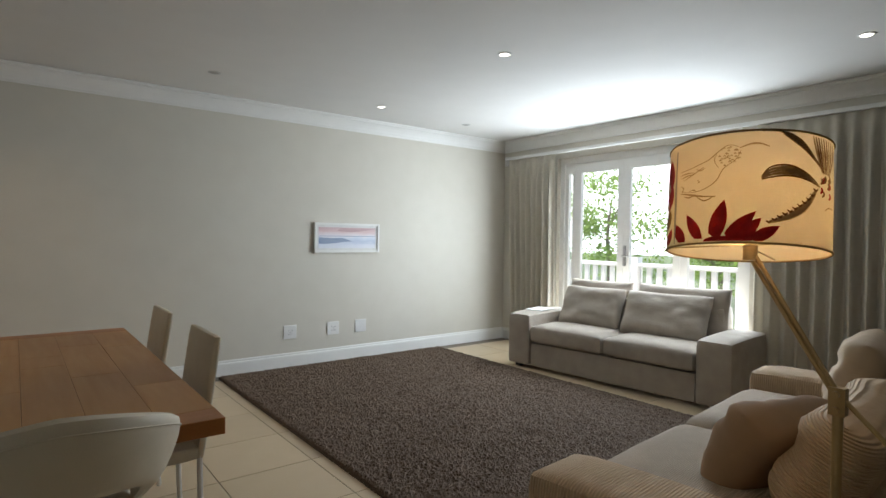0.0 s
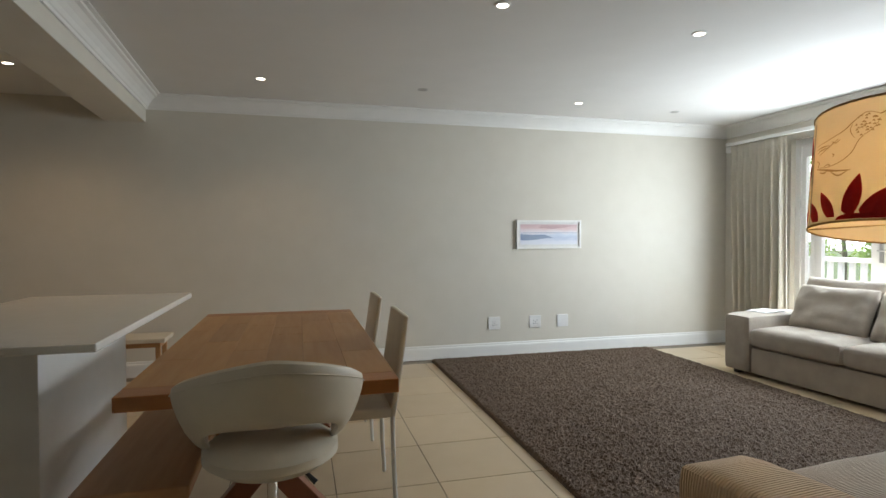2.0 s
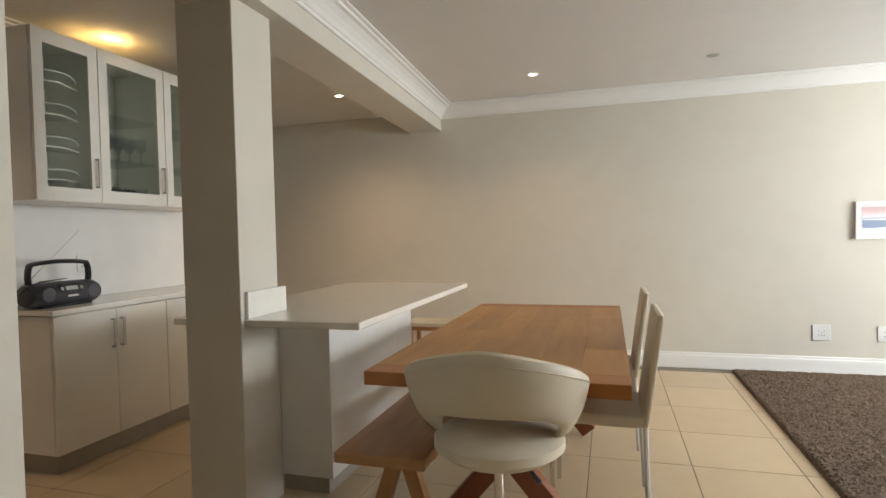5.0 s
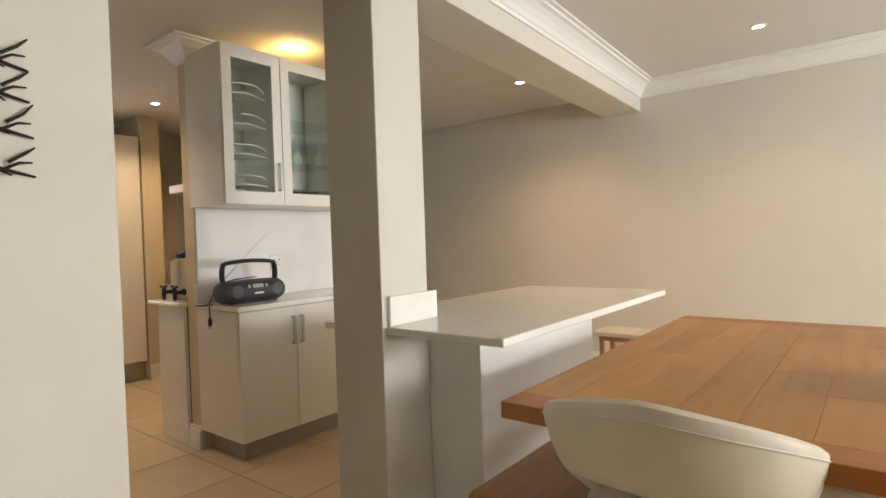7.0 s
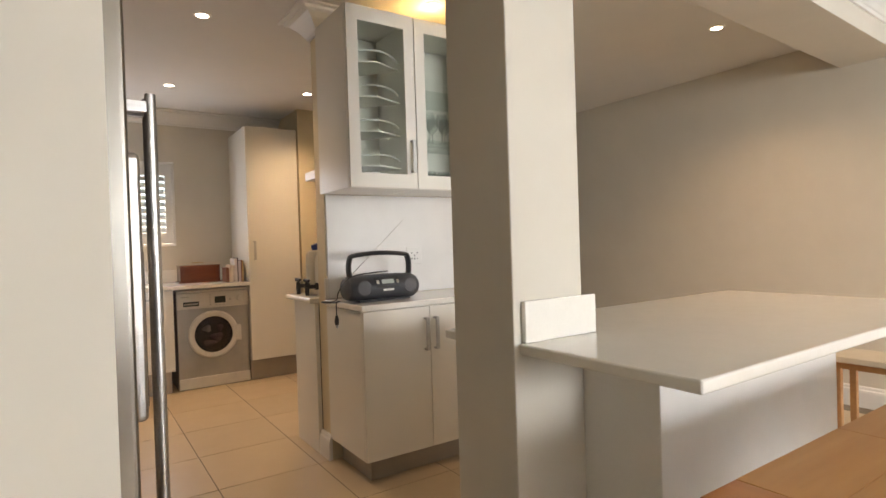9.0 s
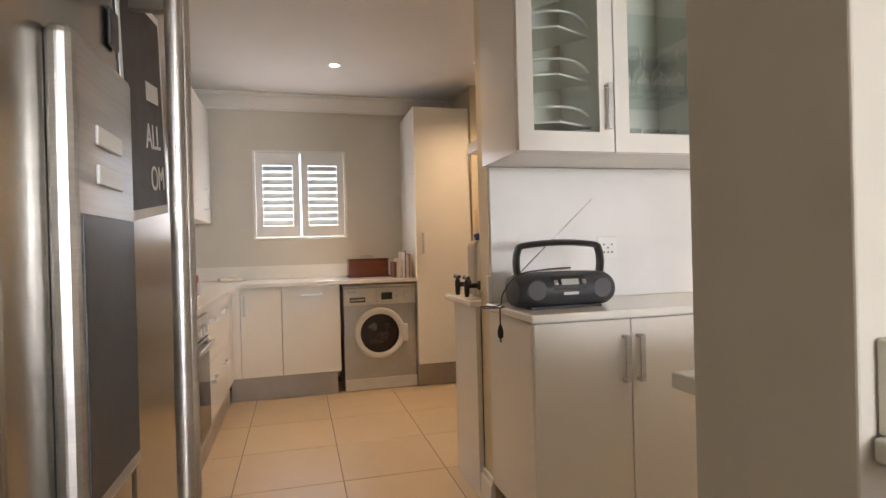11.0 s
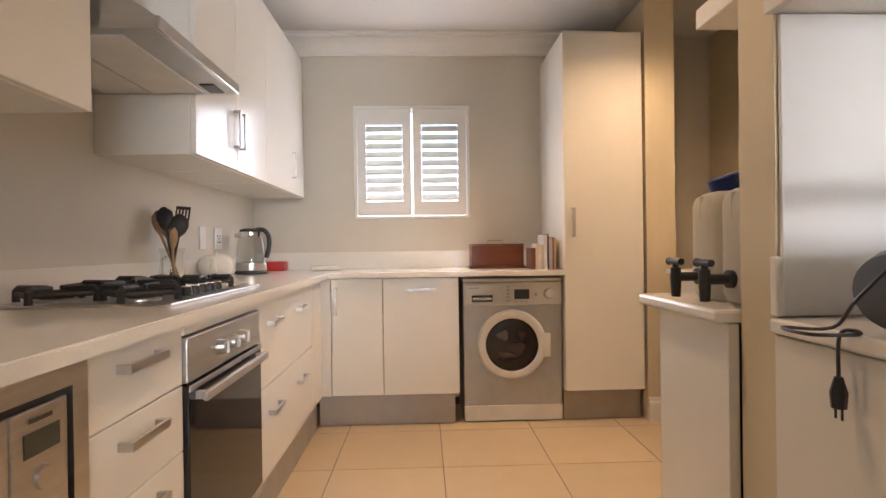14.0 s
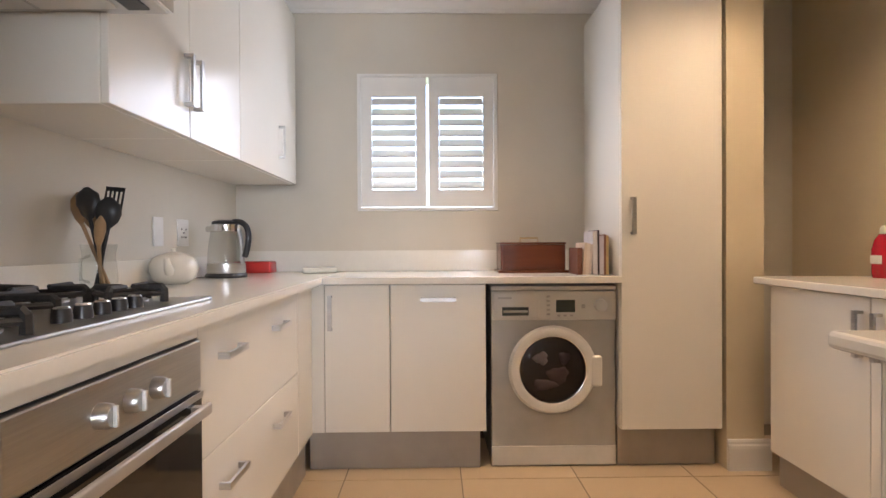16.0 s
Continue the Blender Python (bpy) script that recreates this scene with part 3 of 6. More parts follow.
# ---- kitchen: cabinets and worktops ----
def cabinet(name, x0, x1, y0, y1, z0, z1, front, fronts, label, group="kitchen cabinets", body_mat=None):
    """A cabinet carcass with door or drawer fronts. front: the side the fronts stand on, 'N', 'E' or 'W'.
    fronts: (a0, a1, z0, z1, handles) along the front; a handle is (a, z, length, upright)."""
    c = thing(name, pose(0, 0, 0), label, "cabinet", group)
    c.location = ((x0 + x1) / 2, (y0 + y1) / 2, z0)
    ox, oy, oz = c.location
    d = 0.02
    ends = {"N": (x0, x1, y0, y1 - d), "S": (x0, x1, y0 + d, y1), "E": (x0, x1 - d, y0, y1), "W": (x0 + d, x1, y0, y1)}[front]
    part("body", slab(block(*ends, z0, z1, 0.002, 1), Matrix.Translation((-ox, -oy, -oz))), body_mat or CAB, c)
    for a0, a1, b0, b1, handles in fronts:
        g = 0.0015
        if front in "NS":
            ya, yb = (y1 - d + 0.001, y1) if front == "N" else (y0, y0 + d - 0.001)
            bm = block(a0 + g, a1 - g, ya, yb, b0 + g, b1 - g, 0.0025)
        else:
            xa, xb = (x1 - d + 0.001, x1) if front == "E" else (x0, x0 + d - 0.001)
            bm = block(xa, xb, a0 + g, a1 - g, b0 + g, b1 - g, 0.0025)
        door = part("drawer_front" if b1 - b0 < 0.4 else "door", slab(bm, Matrix.Translation((-ox, -oy, -oz))), CAB, c)
        for a, z, length, upright in handles:
            spot = {"N": (a, y1, z, 180), "S": (a, y0, z, 0), "E": (x1, a, z, 90), "W": (x0, a, z, -90)}[front]
            m = Matrix.Translation((-ox, -oy, -oz)) @ pose(spot[0], spot[1], spot[2], 0, 0, spot[3]) @ pose(0, 0, 0, 0, 90 if upright else 0, 0)
            bar_handle(door, m, length)
    return c


FY = 1.688
Z0, Z1 = 0.187, 0.868
cabinet("drawer_unit", -2.742, -2.352, KSOUTH + 0.002, FY, Z0, Z1, "N",
        [(-2.742, -2.352, a, b, [(-2.53, b - 0.05, 0.16, False)]) for a, b in ((0.715, 0.868), (0.553, 0.715), (0.38, 0.553), (0.187, 0.38))],
        "white gloss kitchen drawer unit with four drawers")
cabinet("drawer_unit", -4.56, -3.352, KSOUTH + 0.002, FY, Z0, Z1, "N",
        [(-4.30, -3.352, 0.53, 0.868, [(-3.55, 0.765, 0.15, False), (-4.02, 0.765, 0.15, False)]), (-4.30, -3.352, 0.187, 0.53, [(-3.55, 0.425, 0.15, False), (-4.02, 0.425, 0.15, False)]),
         (-4.56, -4.302, 0.187, 0.868, [])],
        "white gloss kitchen unit with two wide drawers beside the oven")
cabinet("microwave_housing", -2.35, -1.872, KSOUTH + 0.002, FY, Z0, 0.44, "N", [(-2.35, -1.872, 0.187, 0.44, [])], "white gloss base panel beneath the built-in microwave")
cabinet("corner_cabinet", WEST + 0.002, -4.575, 1.742, 2.042, Z0, Z1, "E", [(1.742, 2.042, Z0, Z1, [(1.77, 0.74, 0.16, True)])], "narrow white gloss corner kitchen cabinet")
cabinet("base_cabinet", WEST + 0.002, -4.575, 2.044, 2.486, Z0, Z1, "E", [(2.044, 2.486, Z0, Z1, [(2.265, 0.80, 0.16, False)])], "white gloss kitchen cabinet beneath the window")
tall = cabinet("tall_cupboard", WEST + 0.002, -4.575, 3.112, 3.585, Z0, 2.30, "E", [(3.112, 3.585, Z0, 2.30, [(3.165, 1.18, 0.17, True)])], "tall cream-white larder cupboard with a steel handle")
UZ0, UZ1 = 1.39, 2.32
for x0, x1, hx in ((-3.796, -3.36, -3.765), (-4.246, -3.798, -3.83), (-5.13, -4.248, -4.80)):
    cabinet("wall_cabinet", x0, x1, KSOUTH + 0.002, 1.48, UZ0, UZ1, "N", [(x0, x1, UZ0, UZ1, [(hx, 1.565, 0.16, True)])], "white gloss kitchen wall cabinet beside the hood")
cabinet("wall_cabinet", -2.752, -2.0, KSOUTH + 0.002, 1.475, UZ0, UZ1, "N", [(-2.752, -2.376, UZ0, UZ1, []), (-2.374, -2.0, UZ0, UZ1, [])], "white gloss kitchen wall cabinet near the fridge")

# plinths
for name, b in (("plinth_south", (-4.56, -1.872, 1.60, 1.655, 0.001, 0.186)), ("plinth_west", (-4.66, -4.625, 1.66, 2.46, 0.001, 0.186)), ("plinth_tall", (-4.67, -4.635, 3.112, 3.58, 0.001, 0.186)), ("plinth_nib", (-2.38, -2.02, 3.02, 4.5, 0.001, 0.125))):
    structure(name, block(*b, 0.002, 1), KICK, "grey aluminium kitchen plinth", "plinth")

# worktops
bm = bmesh.new()
box(bm, WEST + 0.002, -1.872, KSOUTH + 0.002, 1.735, 0.872, 0.902)
box(bm, WEST + 0.002, -4.553, 1.735, 3.108, 0.872, 0.902)
bmesh.ops.bevel(bm, geom=[e for e in bm.edges if abs(e.verts[0].co.z - e.verts[1].co.z) < 0.001 and e.verts[0].co.z > 0.89], offset=0.004, segments=2, affect="EDGES")
wt = tagged(part("worktop", bm, STONE), "white quartz kitchen worktop running round the corner", "worktop")
up = bmesh.new()
box(up, WEST + 0.002, WEST + 0.016, 1.14, 3.108, 0.903, 1.02)
box(up, -4.9, -1.9, KSOUTH + 0.002, KSOUTH + 0.014, 0.903, 1.0)
part("upstand", up, STONE, wt)

# oven
ov = thing("oven", pose(-3.0435, FY, 0.187), "built-in steel oven with a dark glass door", "oven")
part("body", block(-0.30, 0.30, -0.56, -0.012, 0.0, 0.645, 0.003), DIM, ov)
panel = part("control_panel", block(-0.3, 0.3, -0.01, 0.012, 0.53, 0.644, 0.004), STEEL, ov, "brushed steel control panel")
for x in (0.09, 0.0, -0.09):
    k = slab(turned([(0.022, 0), (0.021, 0.018), (0.017, 0.024)], 20), pose(x + 0.005, 0.012, 0.585, -90, 0, 0))
    kn = part("knob", k, STEEL, panel, "", True)
    part("grip", block(x + 0.001, x + 0.009, 0.036, 0.044, 0.567, 0.603, 0.002), LIGHTGREY, kn)
door = part("oven_door", block(-0.3, 0.3, -0.01, 0.014, 0.03, 0.524, 0.004), DARKGLASS, ov, "black glass oven door")
hb = block(-0.272, 0.272, 0.036, 0.05, 0.478, 0.504, 0.005, 3)
for x in (-0.25, 0.25):
    box(hb, x - 0.011, x + 0.011, 0.0142, 0.038, 0.482, 0.5)
part("door_handle", hb, KICK, door, "grey flat bar handle", True)
part("door_trim", block(-0.3, 0.3, 0.0142, 0.0165, 0.508, 0.524, 0.001), STEEL, door, "steel strip along the door top")
part("bottom_trim", block(-0.3, 0.3, -0.01, 0.012, 0.0, 0.027, 0.002), STEEL, ov)

tagged(part("filler_panel", block(-3.343, -2.744, FY - 0.02, FY + 0.004, 0.836, 0.871, 0.001), CAB), "narrow white filler strip above the oven", "panel")
tagged(part("filler_panel", block(-4.62, -4.577, FY - 0.03, 1.7405, Z0, Z1, 0.001), CAB), "narrow white corner filler between kitchen units", "panel")

# microwave
mw = thing("microwave", pose(-2.111, FY, 0.44), "built-in steel microwave with a dark door window", "microwave")
part("body", block(-0.23, 0.23, -0.5, -0.012, 0.004, 0.424, 0.003), DIM, mw)
tr = bmesh.new()
box(tr, -0.236, 0.236, -0.011, 0.008, 0.385, 0.426)
box(tr, -0.236, 0.236, -0.011, 0.008, 0.002, 0.035)
box(tr, -0.236, -0.195, -0.011, 0.008, 0.035, 0.385)
box(tr, 0.195, 0.236, -0.011, 0.008, 0.035, 0.385)
part("trim_frame", tr, STEEL, mw, "brushed steel surround")
# black sheet behind the door: the shade of the gap as colour
part("recess", block(-0.194, 0.194, -0.011, -0.002, 0.036, 0.384, 0.001), BLACKPL, mw, "black plate that paints the gap round the door dark")
d = part("door", block(-0.054, 0.184, -0.001, 0.006, 0.048, 0.372, 0.003), STEEL, mw)
part("door_window", block(-0.004, 0.165, 0.005, 0.0075, 0.075, 0.345, 0.001), DARKGLASS, d, "dark glass window")
cp = part("control_panel", block(-0.184, -0.057, -0.001, 0.006, 0.048, 0.372, 0.003), STEEL, mw)
part("display", block(-0.162, -0.082, 0.0064, 0.0075, 0.3, 0.337, 0.0), DARKSCREEN, cp, "dark display")
for i in range(4):
    for j in range(3):
        part("button", block(-0.158 + j * 0.027, -0.143 + j * 0.027, 0.0062, 0.0075, 0.13 + i * 0.026, 0.14 + i * 0.026, 0.001, 1), STEEL, cp)
part("badge", block(-0.145, -0.095, 0.0064, 0.0072, 0.35, 0.357, 0), DARKSCREEN, cp)
part("dial", slab(turned([(0.02, 0), (0.018, 0.005), (0.008, 0.006)], 20), pose(-0.122, 0.006, 0.262, -90, 0, 0)), STEEL, cp, "", True)

# hood
hd = thing("cooker_hood", pose(-3.07, KSOUTH, 1.605), "slanted stainless steel cooker hood", "cooker hood")
prof = [(0.002, 0.0), (0.498, 0.0), (0.503, 0.006), (0.503, 0.032), (0.498, 0.036), (0.30, 0.17), (0.20, 0.22), (0.002, 0.22)]
part("body", slab(extrude_profile(prof, 0.60), pose(-0.30, 0, 0)), STEEL, hd)
part("front_lip", block(-0.3, 0.3, 0.502, 0.512, 0.0, 0.034, 0.003), CHROME, hd)
part("filter_panel", block(-0.26, 0.26, 0.06, 0.40, -0.006, 0.001, 0.002), LIGHTGREY, hd, "pale grease filter panel")
part("vent_slot", block(-0.27, -0.17, 0.42, 0.47, -0.005, 0.001, 0.002), BLACKPL, hd)
part("filter_seam", block(-0.26, 0.26, 0.22, 0.226, -0.0085, -0.006, 0), STEEL, hd)
part("chimney", block(-0.14, 0.14, 0.002, 0.20, 0.22, 0.86, 0.003), STEEL, hd)

# hob
hob = thing("gas_hob", pose(-3.20, 1.395, 0.902), "steel gas hob with black cast iron supports", "hob")
part("plate", block(-0.385, 0.385, -0.235, 0.235, 0.0, 0.008, 0.004), STEEL, hob, "brushed steel hob plate")


def burner(x, y, r):
    b = part("burner", slab(turned([(r, 0.008), (r, 0.016), (r * 0.8, 0.02), (r * 0.78, 0.027), (r * 0.7, 0.03)], 20), pose(x, y, 0)), IRON, hob, "black burner cap", True)
    part("burner_ring", slab(turned([(r * 1.25, 0.008), (r * 1.25, 0.013), (r * 1.02, 0.017)], 20), pose(x, y, 0)), STEEL, b, "steel burner ring", True)
    g = bmesh.new()
    s = r * 2.45
    for a in range(4):
        c, si = math.cos(a * math.pi / 2 + 0.0), math.sin(a * math.pi / 2 + 0.0)
        tube([(x + c * s, y + si * s, 0.008), (x + c * s, y + si * s, 0.04), (x + c * s * 0.95, y + si * s * 0.95, 0.046), (x + c * r * 0.5, y + si * r * 0.5, 0.046)], [0.011, 0.010, 0.009, 0.007], 6, g)
    for a in range(4):
        c, si = math.cos(a * math.pi / 2), math.sin(a * math.pi / 2)
        c2, s2 = math.cos((a + 1) * math.pi / 2), math.sin((a + 1) * math.pi / 2)
        tube([(x + c * s, y + si * s, 0.03), (x + c2 * s, y + s2 * s, 0.03)], 0.0075, 6, g)
    part("pan_support", g, IRON, b, "black cast iron pan support")


for x, y, r in ((0.27, 0.10, 0.042), (0.27, -0.13, 0.045), (0.03, -0.06, 0.06), (-0.24, -0.13, 0.045), (-0.25, 0.08, 0.036)):
    burner(x, y, r)
for i in range(5):
    k = slab(turned([(0.018, 0.0), (0.018, 0.012), (0.015, 0.026)], 16), pose(0.13 - 0.062 * i, 0.165, 0.008))
    kn = part("knob", k, BLACKPL, hob, "black control knob", True)
    part("knob_cap", slab(turned([(0.0145, 0.0), (0.013, 0.003)], 16), pose(0.13 - 0.062 * i, 0.165, 0.034)), CHROME, kn, "steel knob cap", True)

# washing machine
wm = thing("washing_machine", pose(-4.63, 2.81, -0.012), "silver front-loading washing machine under the worktop", "washing machine")
part("cabinet", block(-0.54, -0.004, -0.295, 0.295, 0.012, 0.845, 0.006), SILVER, wm, "silver painted steel body")
part("top_panel", block(-0.54, 0.004, -0.296, 0.296, 0.846, 0.866, 0.004), LIGHTGREY, wm)
cpan = part("control_panel", block(-0.005, 0.006, -0.295, 0.295, 0.705, 0.842, 0.004), LIGHTGREY, wm, "pale grey control panel")
part("drawer", block(0.005, 0.012, -0.285, -0.07, 0.715, 0.835, 0.004), LIGHTGREY, cpan, "detergent drawer")
# no hollow here: a dark plate carries the shade of the grip recess
part("drawer_grip", block(0.0115, 0.014, -0.245, -0.12, 0.728, 0.768, 0.006), DARKSCREEN, cpan, "raised dark plate painted as a shaded grip recess")
part("drawer_grip_bar", block(0.0138, 0.018, -0.24, -0.125, 0.742, 0.754, 0.003), CHROME, cpan)
part("display", block(0.0055, 0.009, 0.01, 0.10, 0.742, 0.80, 0.002), DARKSCREEN, cpan, "dark display")
for k in range(5):
    part("button", block(0.0055, 0.011, -0.035, -0.018, 0.728 + 0.021 * k, 0.738 + 0.021 * k, 0.002, 1), STEEL, cpan)
for k in range(3):
    part("button", block(0.0055, 0.011, 0.015 + 0.03 * k, 0.03 + 0.03 * k, 0.722, 0.731, 0.002, 1), STEEL, cpan)
part("button", block(0.0055, 0.011, 0.13, 0.148, 0.76, 0.778, 0.003, 1), STEEL, cpan)
part("dial", slab(turned([(0.03, 0), (0.028, 0.018), (0.022, 0.022)], 24), pose(0.006, 0.22, 0.775, 0, 90, 0)), LIGHTGREY, cpan, "round programme dial", True)
part("badge", block(0.0118, 0.0135, -0.265, -0.20, 0.806, 0.816, 0), STEEL, cpan)
dr = part("door", slab(turned([(0.167, 0.0), (0.204, 0.006), (0.208, 0.02), (0.196, 0.034), (0.172, 0.038), (0.156, 0.03), (0.150, 0.01)], 48, False), pose(-0.004, -0.01, 0.474, 0, 90, 0)), LIGHTGREY, wm, "round pale grey door ring", True)
drum = part("drum", slab(turned([(0.152, 0.0), (0.152, 0.002), (0.01, 0.003)], 36), pose(-0.0035, -0.01, 0.474, 0, 90, 0)), DRUM, dr, "dark steel drum", True)
for k, (dy, dz, w, h) in enumerate(((-0.05, 0.05, 0.07, 0.06), (0.03, -0.03, 0.10, 0.08), (0.06, 0.05, 0.05, 0.06), (-0.03, -0.075, 0.12, 0.05))):
    lump = turned([(0.5, 0.0), (0.47, 0.004), (0.38, 0.008), (0.22, 0.011), (0.05, 0.012)], 22)
    for v in lump.verts:
        turn = math.atan2(v.co.y, v.co.x)
        fold = 1 + 0.16 * math.sin(3 * turn + k) + 0.09 * math.sin(7 * turn + 2 * k)
        v.co.x *= h * fold
        v.co.y *= w * fold
    part("laundry", slab(lump, pose(-0.0005, -0.01 + dy, 0.474 + dz, 0, 90, 0)), PAPER if k == 0 else LAUNDRY, drum, "pale cloth behind the glass", True)
part("inner_ring", slab(turned([(0.146, 0.012), (0.155, 0.03), (0.158, 0.031), (0.152, 0.012)], 44, False), pose(-0.004, -0.01, 0.474, 0, 90, 0)), CHROME, dr, "thin bright inner ring", True)
part("door_glass", slab(turned([(0.154, 0.0), (0.154, 0.012), (0.13, 0.02), (0.07, 0.028), (0.005, 0.03)], 40), pose(-0.003, -0.01, 0.474, 0, 90, 0)), WMGLASS, dr, "bulging dark door glass", True)
part("door_catch", block(0.006, 0.034, 0.165, 0.222, 0.395, 0.54, 0.013, 4), LIGHTGREY, dr, "door catch", True)
kick = part("kick_panel", block(-0.005, 0.004, -0.295, 0.295, 0.02, 0.11, 0.003), LIGHTGREY, wm)

# fridge
fg = thing("fridge", pose(-0.765, 1.90, 0.0), "brushed steel side-by-side fridge with bar handles", "fridge")
part("body", block(-0.92, -0.005, -0.74, -0.062, 0.03, 1.78, 0.004), FRIDGE, fg)
part("hinge_cover", block(-0.10, -0.02, -0.12, -0.01, 1.781, 1.80, 0.004), BLACKPL, fg)
fz = part("freezer_door", block(-0.415, 0.0, -0.055, 0.0, 0.06, 1.78, 0.012, 3), FRIDGE, fg, "brushed steel freezer door")
fd = part("fridge_door", block(-0.92, -0.42, -0.055, 0.0, 0.06, 1.78, 0.012, 3), FRIDGE, fg, "brushed steel fridge door")
part("plinth", block(-0.905, -0.01, -0.06, -0.03, 0.002, 0.055, 0.002), BLACKPL, fg)
part("door_seal", block(-0.915, -0.01, -0.061, -0.056, 0.065, 1.775, 0), BLACKPL, fg)
for x, dd in ((-0.39, fz), (-0.45, fd)):
    hb = bmesh.new()
    tube([(x, 0.085, 0.22), (x, 0.085, 1.62)], 0.014, 12, hb)
    for z in (0.25, 1.585):
        box(hb, x - 0.009, x + 0.009, 0.0, 0.085, z - 0.014, z + 0.014)
    part("handle", hb, STEEL, dd, "round steel bar handle", True)
dp = part("dispenser", block(-0.355, -0.11, -0.001, 0.03, 0.82, 1.42, 0.014, 3), STEEL, fz, "water dispenser surround")
part("dispenser_recess", block(-0.335, -0.13, 0.029, 0.032, 0.85, 1.2, 0.006), BLACKPL, dp)
for z in (1.24, 1.29):
    part("button", block(-0.28, -0.18, 0.03, 0.034, z, z + 0.025, 0.002), LIGHTGREY, dp)
poster = thing("notice_card", pose(-1.315, 1.902, 1.22, 0, 7, 0), "dark printed card with white border stuck on the fridge", "card")
part("card", block(-0.16, 0.13, 0.0, 0.002, 0.0, 0.40, 0), PAPER, poster)
part("print", block(-0.145, 0.115, 0.0022, 0.003, 0.018, 0.385, 0), DARKPAPER, poster, "dark brown printed field")
lettering("letters", "ALL", 0.068, PAPER, poster, pose(0.0, 0.0035, 0.13, 90, 0, 180), "white capital letters")
lettering("letters", "OM", 0.068, PAPER, poster, pose(-0.02, 0.0035, 0.05, 90, 0, 180), "white capital letters")
part("letter_bars", block(-0.11, -0.02, 0.0032, 0.004, 0.22, 0.255, 0), PAPER, poster)
for x, z in ((-1.10, 1.66), (-1.12, 1.50)):
    mg = thing("fridge_magnet", pose(x, 1.902, z), "small dark magnet on the fridge door", "magnet", "fridge magnets")
    part("magnet", block(-0.02, 0.02, 0.0, 0.006, -0.03, 0.03, 0.004), BLACKPL, mg)

# ---- glazed cabinet wall ----
LX = -1.943
cabinet("base_cabinet", -2.408, LX, 2.964, 3.735, 0.125, Z1, "E", [(2.964, 3.35, 0.125, Z1, [(3.32, 0.725, 0.17, True)]), (3.35, 3.735, 0.125, Z1, [(3.38, 0.725, 0.17, True)])], "white gloss base cabinet beneath the radio")
cabinet("base_cabinet", -2.408, LX, 3.737, 4.5, 0.125, Z1, "E", [(3.737, 4.118, 0.125, Z1, [(4.09, 0.735, 0.17, True)]), (4.118, 4.5, 0.125, Z1, [(4.146, 0.735, 0.17, True)])], "white gloss base cabinet with steel handles")
wt2 = tagged(part("worktop", block(-2.408, LX + 0.012, 2.952, 4.5, 0.872, 0.902, 0.006), STONE), "white quartz worktop on the radio cabinet", "worktop")
sp = tagged(part("splashback", block(-2.409, -2.398, 2.976, 4.5, 0.904, 1.485, 0.002), SPLASH), "smooth white splashback above the radio cabinet", "splashback")
part("edge_strip", block(-2.409, -2.385, 2.955, 2.972, 0.904, 1.02, 0.004), STONE, sp)


